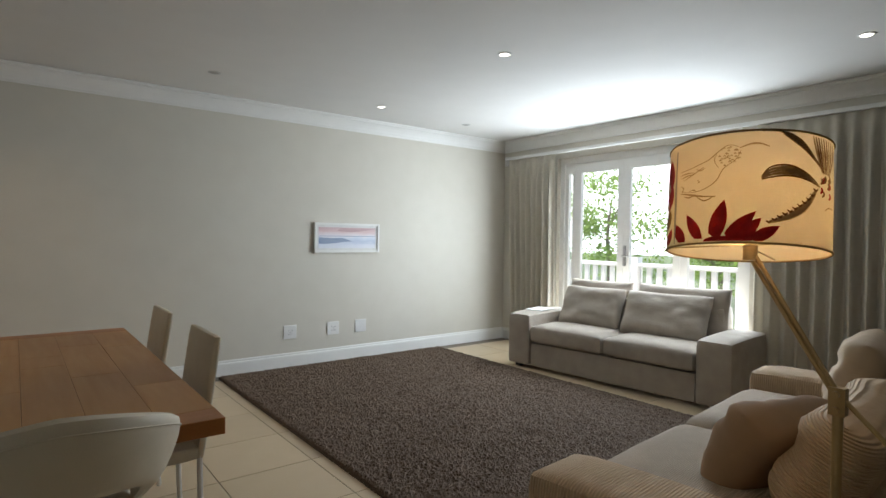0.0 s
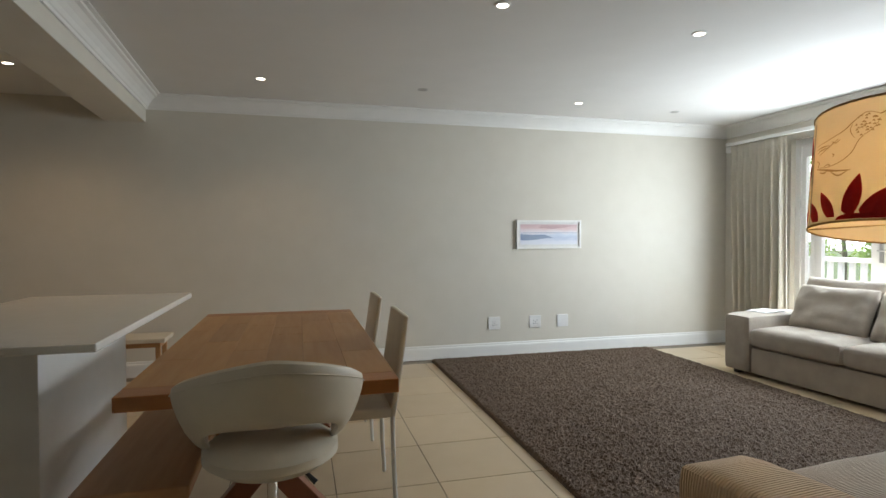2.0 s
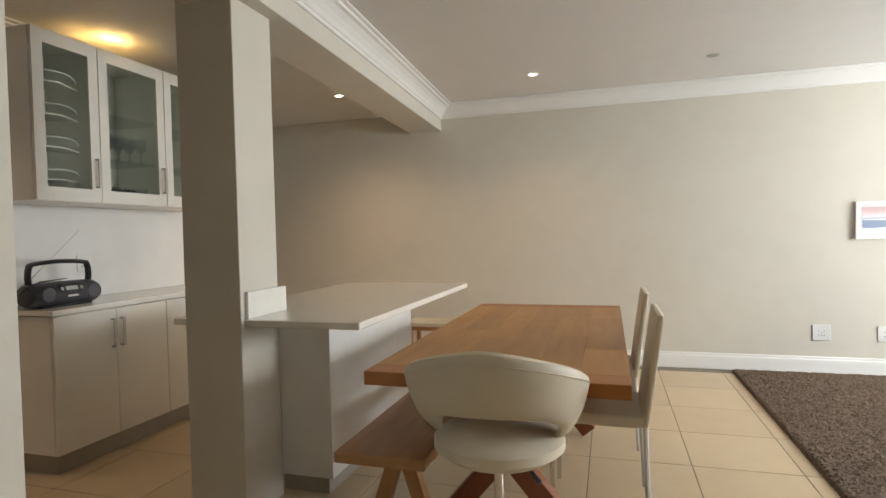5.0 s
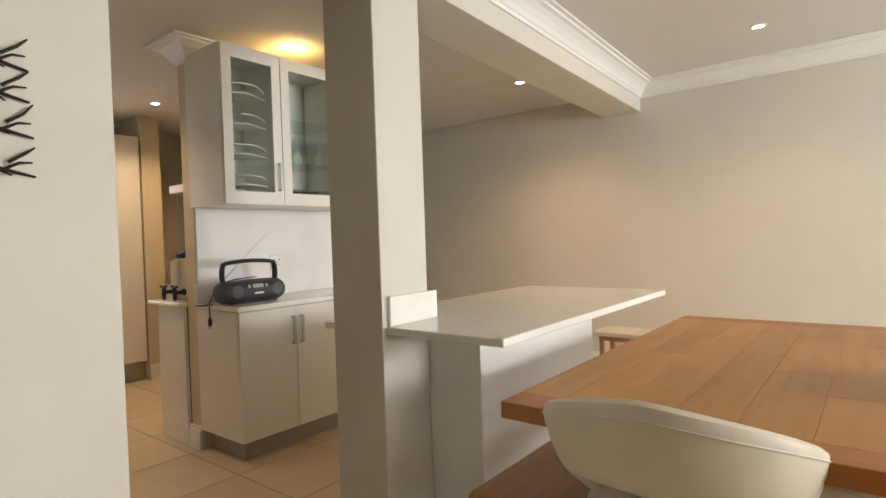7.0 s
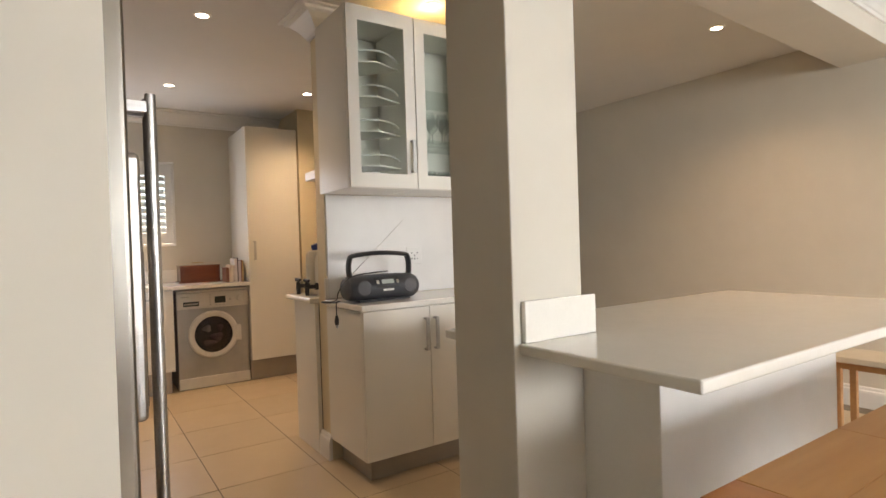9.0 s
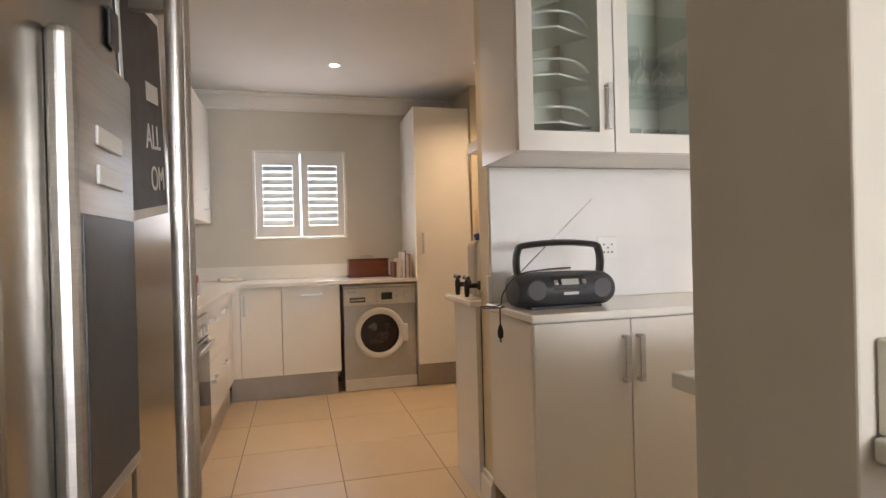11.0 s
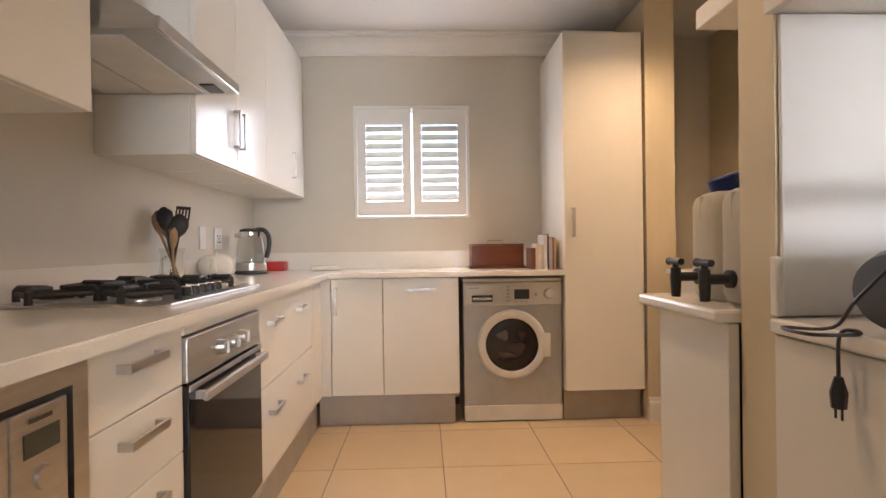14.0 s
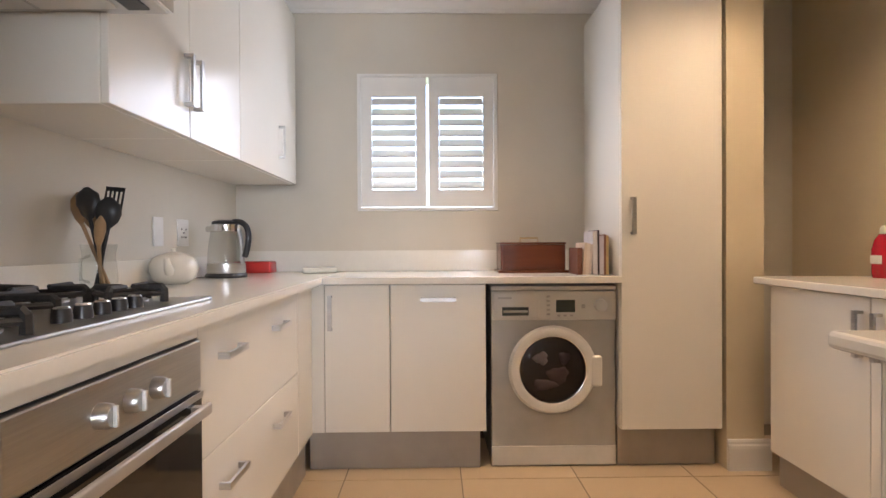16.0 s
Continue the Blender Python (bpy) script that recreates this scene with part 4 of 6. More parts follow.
def glazed(y0, y1, label, wire):
    c = thing("glazed_cabinet", pose(-2.2, (y0 + y1) / 2, 1.487), label, "cabinet", "glazed wall cabinets")
    w, dx0, dx1, h = (y1 - y0) / 2, -0.208, 0.175, 0.914
    for piece, s in (("side_panel", (dx0, dx1, -w, -w + 0.016, 0, h)), ("side_panel", (dx0, dx1, w - 0.016, w, 0, h)), ("bottom_panel", (dx0, dx1, -w + 0.016, w - 0.016, 0, 0.016)), ("top_panel", (dx0, dx1, -w + 0.016, w - 0.016, h - 0.016, h)), ("back_panel", (dx0, dx0 + 0.01, -w + 0.016, w - 0.016, 0.016, h - 0.016))):
        part(piece, block(*s, 0.0008, 1), CAB, c)
    d = bmesh.new()
    f = 0.062
    for s in ((0.177, 0.197, -w + 0.002, -w + f, 0.002, h - 0.002), (0.177, 0.197, w - f, w - 0.002, 0.002, h - 0.002), (0.177, 0.197, -w + f, w - f, 0.002, 0.075), (0.177, 0.197, -w + f, w - f, h - 0.075, h - 0.002)):
        box(d, *s)
    dr = part("door", d, CAB, c)
    p = part("pane", block(0.184, 0.188, -w + f, w - f, 0.075, h - 0.075, 0), CABGLASS, dr, "clear glass pane")
    p.visible_shadow = False
    bar_handle(dr, pose(0.197, w - 0.03, 0.17, 0, 0, 90) @ pose(0, 0, 0, 0, 90, 0), 0.17)
    for k in range(4 if wire else 2):
        z = 0.13 + 0.18 * k if wire else 0.27 + 0.27 * k
        if wire:
            r = bmesh.new()
            for q in (0.035,):
                tube([(0.15 - 0.09 * abs(2 * i / 12 - 1) ** 2, -w + 0.03 + (2 * w - 0.06) * i / 12, z + q + 0.012 * (1 - abs(2 * i / 12 - 1) ** 2)) for i in range(13)], 0.005, 6, r)
            part("wire_rack", r, RACKWIRE, c, "curved chrome wire rack")
            plate = bmesh.new()
            low = [plate.verts.new(p) for p in ((-0.12, -0.02, z - 0.01), (-0.12, 0.02, z - 0.01), (0.06, w - 0.02, z - 0.01), (0.14, 0.0, z - 0.01), (0.06, -w + 0.02, z - 0.01))]
            top_face = bmesh.ops.extrude_face_region(plate, geom=[plate.faces.new(low)])
            bmesh.ops.translate(plate, vec=(0, 0, 0.008), verts=[g for g in top_face["geom"] if isinstance(g, bmesh.types.BMVert)])
            bmesh.ops.recalc_face_normals(plate, faces=plate.faces[:])
            part("corner_shelf", plate, CAB, c, "white corner shelf")
        else:
            part("shelf", block(-0.19, 0.16, -w + 0.018, w - 0.018, z, z + 0.006, 0.001), CABGLASS, c, "glass shelf")
    return c


glazed(2.95, 3.34, "white glazed wall cabinet with chrome wire racks", True)
glazed(3.342, 3.84, "white glazed wall cabinet with drinking glasses", False)
glazed(3.842, 4.34, "white glazed wall cabinet with glass shelves", False)


def tumbler(x, y, z, stem):
    g = thing("drinking_glass", pose(x, y, z), "clear " + ("stemmed wine glass" if stem else "glass tumbler") + " on a cabinet shelf", "glass", "glasses in the cabinet")
    rings = [(0.03, 0), (0.03, 0.003), (0.004, 0.006), (0.004, 0.07), (0.03, 0.1), (0.034, 0.13), (0.028, 0.17)] if stem else [(0.028, 0), (0.033, 0.1), (0.031, 0.1), (0.027, 0.005)]
    part("bowl", turned(rings, 14, False), JARGLASS, g, "", True)


for i in range(5):
    for j in range(2):
        tumbler(-2.13 - 0.1 * j, 3.42 + 0.085 * i, 1.487 + 0.0165, False)
        tumbler(-2.13 - 0.1 * j, 3.42 + 0.085 * i, 1.487 + 0.2765, True)

# radio
rd = thing("radio", pose(-2.14, 3.165, 0.902, 0, 0, 90), "charcoal portable radio player with a carry handle", "radio")
body = slab(turned([(0.02, -0.205), (0.055, -0.2), (0.066, -0.18), (0.069, -0.1), (0.07, 0), (0.069, 0.1), (0.066, 0.18), (0.055, 0.2), (0.02, 0.205)], 24), pose(0, 0, 0.07, 0, 90, 0))
for v in body.verts:
    v.co.y *= 1.35
    v.co.z = max(0.006, v.co.z)
rb = part("body", body, RADIO, rd, "", True)
part("face", slab(block(-0.07, 0.07, -0.002, 0.006, -0.03, 0.03, 0.004), pose(0, -0.082, 0.098, -24, 0, 0)), BLACKPL, rd)
part("display", slab(block(-0.036, 0.036, -0.005, 0.0, -0.012, 0.012, 0.002), pose(0, -0.086, 0.101, -24, 0, 0)), SCREEN, rd, "pale grey display")
for x in (-0.058, 0.058):
    part("button", slab(block(-0.008, 0.008, -0.007, 0.0, -0.01, 0.01, 0.003), pose(x, -0.086, 0.1, -24, 0, 0)), STEEL, rd)
part("badge", slab(block(-0.03, 0.03, -0.004, 0, -0.005, 0.005, 0), pose(0, -0.096, 0.06, 6, 0, 0)), LIGHTGREY, rd)
for x in (-0.135, 0.135):
    part("speaker", slab(turned([(0.04, 0), (0.036, 0.004), (0.01, 0.005)], 24), pose(x, -0.0885, 0.075, 90, 0, 0)), GRILLE, rd, "round speaker grille", True)
hp = [(-0.165, 0, 0.115), (-0.172, 0, 0.17), (-0.165, 0, 0.222), (-0.14, 0, 0.242), (0, 0, 0.252), (0.14, 0, 0.242), (0.165, 0, 0.222), (0.172, 0, 0.17), (0.165, 0, 0.115)]
grip = tube(smooth_path(hp), 0.0125, 8)
for v in grip.verts:
    v.co.x *= 1.05
    v.co.y *= 1.7
part("carry_handle", grip, BLACKPL, rd, "thick black carry handle", True)
part("foot", block(-0.15, 0.15, -0.06, 0.06, 0.0, 0.01, 0.003), BLACKPL, rd)
part("aerial", tube([(-0.14, 0.075, 0.13), (0.20, 0.085, 0.43)], [0.002, 0.001], 6), CHROME, rd, "thin telescopic aerial")
cord = [(-0.10, 0.03, 0.142), (0.06, 0.02, 0.15), (-0.08, -0.05, 0.15), (-0.19, -0.03, 0.13), (-0.225, 0.03, 0.06), (-0.22, 0.09, 0.006), (-0.29, 0.11, 0.005), (-0.30, 0.03, 0.006), (-0.235, 0.02, 0.006), (-0.212, 0.055, 0.006), (-0.223, 0.072, -0.004), (-0.223, 0.075, -0.07)]
pts = smooth_path(cord)
part("power_cord", tube(pts, 0.003, 6), BLACKPL, rd, "loose black power cord", True)
pl = bmesh.new()
tube([(-0.223, 0.075, -0.07), (-0.223, 0.075, -0.095), (-0.223, 0.075, -0.12)], [0.006, 0.013, 0.011], 8, pl)
tube([(-0.223, 0.068, -0.12), (-0.223, 0.068, -0.138)], 0.002, 6, pl)
tube([(-0.223, 0.082, -0.12), (-0.223, 0.082, -0.138)], 0.002, 6, pl)
part("plug", pl, BLACKPL, rd, "black two-pin plug hanging over the edge", True)


def socket(m, label, holes=6, w=0.105, h=0.105):
    """A wall plate that faces local -y."""
    s = thing("socket", m, label, "socket", "wall sockets")
    part("plate", block(-w / 2, w / 2, -0.009, -0.001, -h / 2, h / 2, 0.004), WHITEPL, s)
    n = 0
    for x, z in ((-0.02, 0.015), (0.02, 0.015), (0.0, 0.0), (-0.02, -0.02), (0.0, -0.02), (0.02, -0.02)):
        if n >= holes:
            break
        n += 1
        part("pin_hole", slab(turned([(0.004, 0), (0.004, 0.002)], 10), pose(x, -0.009, z, 90, 0, 0)), BLACKPL, s)
    return s


socket(pose(-2.398, 3.535, 1.125, 0, 0, 90), "white wall socket on the splashback")
socket(pose(-4.30, KSOUTH + 0.0, 1.11, 0, 0, 180), "white wall switch above the worktop", 0, 0.08, 0.12)
socket(pose(-4.52, KSOUTH + 0.0, 1.11, 0, 0, 180), "white wall socket above the worktop", 6, 0.105, 0.12)
for x in (2.57, 3.04, 3.365):
    socket(pose(x, NORTH, 0.348), "white square wall socket low on the wall", 6 if x < 3.2 else 0, 0.135, 0.135)

# ---- worktop things ----
kt = thing("kettle", pose(-4.66, 1.265, 0.902, 0, 0, 75) @ Matrix.Diagonal((1.12, 1.12, 1.08, 1)), "glass and steel electric kettle with a black handle", "kettle")
part("base", turned([(0.082, 0), (0.085, 0.01), (0.078, 0.02)], 28), BLACKPL, kt, "", True)
part("jacket", turned([(0.077, 0.02), (0.079, 0.026), (0.076, 0.062)], 28), STEEL, kt, "steel lower jacket", True)
part("glass_jug", turned([(0.0745, 0.062), (0.073, 0.11), (0.066, 0.17), (0.06, 0.205)], 28, False), JARGLASS, kt, "clear glass jug", True)
part("collar", turned([(0.061, 0.2), (0.062, 0.204), (0.06, 0.23), (0.05, 0.236)], 28), CHROME, kt, "steel rim", True)
part("lid", turned([(0.058, 0.232), (0.055, 0.243), (0.03, 0.25), (0.01, 0.251)], 24), BLACKPL, kt, "", True)
part("handle", tube(smooth_path([(0.035, 0, 0.242), (0.07, 0, 0.241), (0.098, 0, 0.218), (0.107, 0, 0.175), (0.1, 0, 0.125), (0.088, 0, 0.09)]), 0.0125, 10), BLACKPL, kt, "curved black handle", True)
part("back_strip", tube([(0.063, 0, 0.205), (0.07, 0, 0.165), (0.077, 0, 0.11), (0.078, 0, 0.06)], 0.009, 8), STEEL, kt, "steel strip behind the glass", True)
part("spout", slab(block(-0.09, -0.05, -0.02, 0.02, 0.198, 0.225, 0.008), pose(0, 0, 0)), CHROME, kt)

tp = thing("teapot", pose(-4.24, 1.215, 0.902), "cream glazed round teapot", "teapot")
part("body", turned([(0.05, 0), (0.078, 0.02), (0.091, 0.05), (0.09, 0.075), (0.076, 0.102), (0.05, 0.116), (0.03, 0.12)], 28), CERAMIC, tp, "", True)
part("lid", turned([(0.04, 0.112), (0.035, 0.12), (0.01, 0.126), (0.012, 0.138), (0.004, 0.142)], 20), CERAMIC, tp, "", True)
part("spout", tube([(0.075, 0.02, 0.05), (0.11, 0.03, 0.075), (0.13, 0.035, 0.105)], [0.02, 0.014, 0.009], 10), CERAMIC, tp, "", True)
part("handle", tube([(-0.08, -0.02, 0.085), (-0.125, -0.03, 0.08), (-0.125, -0.03, 0.045), (-0.085, -0.02, 0.035)], 0.008, 8), CERAMIC, tp, "", True)

jar = thing("utensil_jug", pose(-3.78, 1.20, 0.902), "glass jug full of kitchen utensils", "jug")
part("body", turned([(0.05, 0), (0.052, 0.005), (0.052, 0.06), (0.045, 0.12), (0.052, 0.155)], 24, False), JARGLASS, jar, "clear glass jug", True)
part("handle", tube([(0.05, 0, 0.12), (0.09, 0, 0.11), (0.09, 0, 0.05), (0.052, 0, 0.04)], 0.005, 8), JARGLASS, jar, "", True)
rnd = random.Random(4)
for k, (dx, dy, kind, tall) in enumerate(((0.012, -0.055, 0, 0.222), (0.02, -0.022, 1, 0.236), (-0.004, 0.032, 2, 0.236), (0.016, 0.03, 1, 0.206), (0.03, 0.012, 0, 0.15), (-0.02, -0.035, 0, 0.205))):
    u = thing("kitchen_utensil", pose(-3.78 - dx * 0.55, 1.205 - dy * 0.55, 0.908), ("wooden spoon" if kind == 0 else "black nylon ladle" if kind == 1 else "black slotted spatula") + " standing in the jug", "utensil", "utensils in the jug")
    top = Vector((dx * 1.5, dy * 1.5, tall))
    mat = SPOONWOOD if kind == 0 else BLACKPL
    part("stem", tube([(0, 0, 0), top * 0.6, top], 0.006, 7), mat if kind else SPOONWOOD, u)
    if kind == 2:
        hb = bmesh.new()
        cols_x = [-0.04, -0.031, -0.022, -0.013, -0.004, 0.005, 0.014, 0.023, 0.032, 0.041]
        rows_z = [-0.02, 0.0, 0.085, 0.1]
        gridv = [[hb.verts.new((x * (0.8 if z < 0 else 1), 0, z)) for x in cols_x] for z in rows_z]
        for r in range(3):
            for q in range(9):
                if r != 1 or q % 2 == 0:
                    hb.faces.new((gridv[r][q], gridv[r][q + 1], gridv[r + 1][q + 1], gridv[r + 1][q]))
        bmesh.ops.solidify(hb, geom=hb.faces[:], thickness=0.005)
        part("blade", slab(hb, Matrix.Translation(top) @ pose(0, 0, 0, -8, 5, 80) @ Matrix.Diagonal((0.85, 1, 0.95, 1))), mat, u)
    else:
        hb = turned([(0.004, -0.015), (0.026, 0.008), (0.04, 0.04), (0.036, 0.072), (0.008, 0.095)], 16)
        for v in hb.verts:
            v.co.y *= 0.4
        part("bowl", slab(hb, Matrix.Translation(top) @ pose(0, 0, 0, 0, -6 if dy < 0 else 6, 82 + 6 * k) @ Matrix.Diagonal(((1.0 if kind else 0.42 if k == 4 else 0.72), 1, 0.95, 1))), mat, u, "", True)
tin = tagged(part("tin", slab(block(-0.06, 0.06, -0.10, 0.10, 0, 0.062, 0.008, 3), pose(-5.06, 1.27, 0.903)), REDTIN, None, "", True), "small red lacquered tin on the worktop", "tin")
tray = tagged(part("dish", slab(block(-0.06, 0.06, -0.09, 0.09, 0, 0.03, 0.012, 3), pose(-5.02, 1.63, 0.903, 0, 0, 12)), CERAMIC, None, "", True), "low white ceramic dish on the worktop", "dish")

bx = thing("bread_box", pose(-5.0, 2.745, 0.902), "dark mahogany lidded box with a brass handle", "box")
part("base", block(-0.10, 0.115, -0.165, 0.2, 0, 0.014, 0.003), MAHOGANY, bx)
part("body", block(-0.095, 0.105, -0.152, 0.185, 0.014, 0.148, 0.004), MAHOGANY, bx)
part("front_panel", block(0.104, 0.109, -0.138, 0.171, 0.028, 0.14, 0.002), MAHOGANY, bx, "inset mahogany front panel")
part("lid", block(-0.097, 0.109, -0.155, 0.188, 0.149, 0.159, 0.003), MAHOGANY, bx)
part("handle", tube([(0, -0.035, 0.158), (0, -0.035, 0.182), (0, 0.06, 0.182), (0, 0.06, 0.158)], 0.004, 8), OLDBRASS, bx, "small brass handle")
cols = [(0.16, 0.06, 0.035), (0.6, 0.5, 0.4), (0.66, 0.58, 0.5), (0.55, 0.48, 0.44), (0.62, 0.58, 0.58), (0.07, 0.05, 0.06), (0.6, 0.54, 0.58), (0.25, 0.1, 0.06), (0.62, 0.42, 0.18)]
y = 2.938
for k, c in enumerate(cols):
    th = (0.024, 0.013, 0.014, 0.012, 0.022, 0.008, 0.021, 0.009, 0.012)[k]
    hh = (0.13, 0.155, 0.152, 0.148, 0.21, 0.215, 0.188, 0.194, 0.19)[k]
    bmat = material("book_cover", c, 0.6, scale=20)
    bk = thing("book", pose(-4.77, y + th / 2, 0.9025, (0, -4, -4, -4, 0, 0, 0, 0, 0)[k], 0, 0), "upright cook book on the worktop", "book", "row of books")
    part("pages", block(-0.075, 0.082, -th / 2 + 0.002, th / 2 - 0.002, 0.003, hh - 0.004, 0), PAPER, bk)
    cv = bmesh.new()
    box(cv, -0.08, 0.086, -th / 2, -th / 2 + 0.0018, 0, hh)
    box(cv, -0.08, 0.086, th / 2 - 0.0018, th / 2, 0, hh)
    box(cv, 0.083, 0.0855, -th / 2 + 0.0018, th / 2 - 0.0018, 0, hh)
    part("cover", cv, bmat, bk)
    y += th + (0.009 if k == 3 else 0.001)

# ---- sink recess ----
cabinet("sink_cabinet", -4.40, -3.30, 3.70, 4.318, 0.15, Z1, "S", [(-4.40, -3.85, 0.15, Z1, [(-3.89, 0.74, 0.16, True)]), (-3.85, -3.30, 0.15, Z1, [(-3.81, 0.74, 0.16, True)])], "white gloss sink cabinet in the recess")
structure("plinth_sink", block(-4.40, -3.30, 3.74, 3.77, 0.001, 0.149, 0.002), KICK, "grey aluminium kitchen plinth", "plinth")
wt3 = tagged(part("worktop", block(-4.47, -2.532, 3.665, 4.318, 0.872, 0.902, 0.005), STONE), "white quartz worktop round the sink", "worktop")
part("upstand", block(-4.47, -2.532, 4.305, 4.318, 0.903, 1.02, 0.002), STONE, wt3)
wt4 = tagged(part("worktop", block(-2.965, -2.532, 2.915, 3.662, 0.872, 0.902, 0.008), STONE), "white quartz worktop end carrying water containers", "worktop")
ep = thing("end_panel", pose(-2.711, 2.957, 0), "white gloss end panel beneath the worktop", "panel")
part("board", block(-0.174, 0.174, -0.012, 0.0125, 0.002, 0.87, 0.002), CAB, ep)
part("edge_strip", block(-0.176, -0.1742, -0.0118, 0.0123, 0.004, 0.868, 0.0005, 1), LIGHTGREY, ep, "pale grey edging strip")
dw = thing("dishwasher", pose(-2.88, 3.27, 0.0), "steel-fronted dishwasher beneath the worktop", "dishwasher")
part("body", block(0.02, 0.33, -0.30, 0.30, 0.002, 0.86, 0.003), DIM, dw)
part("door", block(0.0, 0.019, -0.30, 0.30, 0.1, 0.72, 0.004), SILVER, dw)
part("control_panel", block(0.0, 0.019, -0.30, 0.30, 0.724, 0.86, 0.004), STEEL, dw)
soap = thing("soap_bottle", pose(-4.31, 4.12, 0.902), "bottle of red washing-up liquid by the sink", "bottle")
part("bottle", turned([(0.035, 0), (0.04, 0.02), (0.04, 0.12), (0.03, 0.16), (0.013, 0.185)], 20), SOAP, soap, "", True)
part("cap", turned([(0.013, 0.185), (0.012, 0.205), (0.005, 0.22)], 14), WHITEPL, soap, "white cap", True)
part("label", slab(block(-0.022, 0.022, -0.002, 0.002, 0.0, 0.035, 0.001), pose(0.012, -0.040, 0.06, 0, 0, 17)), PAPER, soap, "small white paper label")


def water_jug(x, y):
    j = thing("water_container", pose(x, y, 0.902, 0, 0, 90), "milky plastic water container with a black tap and blue cap", "water container", "water containers")
    part("body", soft_box(-0.13, 0.13, -0.062, 0.062, 0.0, 0.27, 0.03, 0.004), JUG, j, "", True)
    part("shoulder", turned([(0.05, 0.262), (0.045, 0.282), (0.03, 0.289)], 20), JUG, j, "", True)
    part("cap", slab(turned([(0.038, 0), (0.038, 0.034), (0.034, 0.038)], 24), pose(-0.06, 0, 0.278, 0, -18, 0)), BLUECAP, j, "ribbed blue screw cap", True)
    tap = tube([(-0.13, 0, 0.062), (-0.142, 0, 0.062), (-0.143, 0, 0.062), (-0.20, 0, 0.062)], [0.021, 0.021, 0.012, 0.012], 14)
    tube([(-0.195, 0, 0.085), (-0.195, 0, 0.06), (-0.195, 0, 0.012)], [0.012, 0.014, 0.011], 12, tap)
    part("tap", tap, BLACKPL, j, "black plastic tap", True)
    lever = tube([(-0.195, 0, 0.082), (-0.195, 0, 0.102)], [0.008, 0.008], 10)
    tube([(-0.195, -0.03, 0.1), (-0.195, 0.02, 0.1), (-0.195, 0.034, 0.1)], [0.0085, 0.0085, 0.011], 10, lever)
    part("tap_lever", lever, BLACKPL, j, "black tap lever", True)
    part("body_seam", block(-0.131, 0.131, -0.0012, 0.0012, 0.20, 0.262, 0.0005, 1), JUG, j)


water_jug(-2.73, 3.115)
water_jug(-2.597, 3.12)
sf = thing("wall_shelf", pose(-2.532, 3.35, 1.6), "white box shelf on the recess wall", "shelf")
part("board", block(-0.24, -0.002, -0.35, 0.6, 0.0, 0.05, 0.003), CAB, sf)
bowl = thing("bowl", pose(-2.66, 3.12, 1.651), "small metal bowl on the white shelf", "bowl")
part("bowl", turned([(0.03, 0), (0.06, 0.03), (0.07, 0.05), (0.066, 0.05), (0.03, 0.006)], 20, False), STEEL, bowl, "", True)


# ---- breakfast bar ----
bt = thing("bar_counter", pose(0, 0, 0), "white quartz breakfast bar top beside the column", "counter")
bm = bmesh.new()
outline = [(-1.07, 2.857), (-0.987, 2.857), (-0.987, 3.127), (-0.688, 3.127), (-0.688, 2.857), (-0.132, 2.857), (-0.132, 4.66), (-1.07, 4.66)]
low = [bm.verts.new((x, y, 0.868)) for x, y in outline]
high = [bm.verts.new((x, y, 0.9)) for x, y in outline]
for k in range(8):
    bm.faces.new((low[k], low[(k + 1) % 8], high[(k + 1) % 8], high[k]))
bm.faces.new(low[::-1])
bm.faces.new(high)
bmesh.ops.bevel(bm, geom=bm.edges[:], offset=0.006, segments=3, profile=0.5, affect="EDGES")
part("top", bm, STONE, bt)
part("upstand", block(-0.689, -0.671, 2.868, 3.168, 0.9005, 1.022, 0.004), STONE, bt, "white quartz block against the column")
structure("bar_wall", block(-0.76, -0.42, 3.128, 4.25, 0.10, 0.866, 0.003), TRIM, "white painted bar base wall", "wall")
structure("bar_wall_plinth", block(-0.72, -0.47, 3.18, 4.19, 0.001, 0.099, 0.002), KICK, "recessed grey plinth of the bar", "plinth")

# ---- dining table ----
tb = thing("dining_table", pose(0.4435, 3.676, 0), "solid honey oak dining table on crossed trestle legs", "table")
top = part("tabletop", block(-0.473, 0.473, -0.998, 0.998, 0.702, 0.708, 0.001), OAK, tb, "honey oak plank top")
edges = [-0.4765, -0.325, -0.175, -0.02, 0.135, 0.305, 0.4765]
for k, (a, b) in enumerate(zip(edges, edges[1:])):
    cut = (-0.885, -0.45 + 0.13 * ((k * 3) % 5), 0.30 + 0.11 * ((k * 2) % 3), 0.885)
    for y0, y1 in zip(cut, cut[1:]):
        part("plank", block(a, b - 0.0006, y0, y1 - 0.0005, 0.699, 0.75, 0.001, 1), OAK, top)
for y0, y1 in ((-1.001, -0.8855), (0.885, 1.001)):
    part("end_board", block(-0.4765, 0.4759, y0, y1, 0.6985, 0.7503, 0.003, 2), OAKEND, top, "redder cross-grained end board")
for y in (-0.62, 0.62):
    for s in (-1, 1):
        lg = slab(block(-0.045, 0.045, -0.035, 0.035, -0.43, 0.43, 0.004), pose(0, y + 0.0355 * s, 0.36, 0, 40 * s, 0))
        for v in lg.verts:
            v.co.z = min(0.698, max(0.001, v.co.z))
        part("leg", lg, REDWOOD, tb, "red-brown crossed trestle leg")
part("stretcher", block(-0.03, 0.03, -0.585, 0.585, 0.30, 0.37, 0.004), REDWOOD, tb, "red-brown long stretcher")

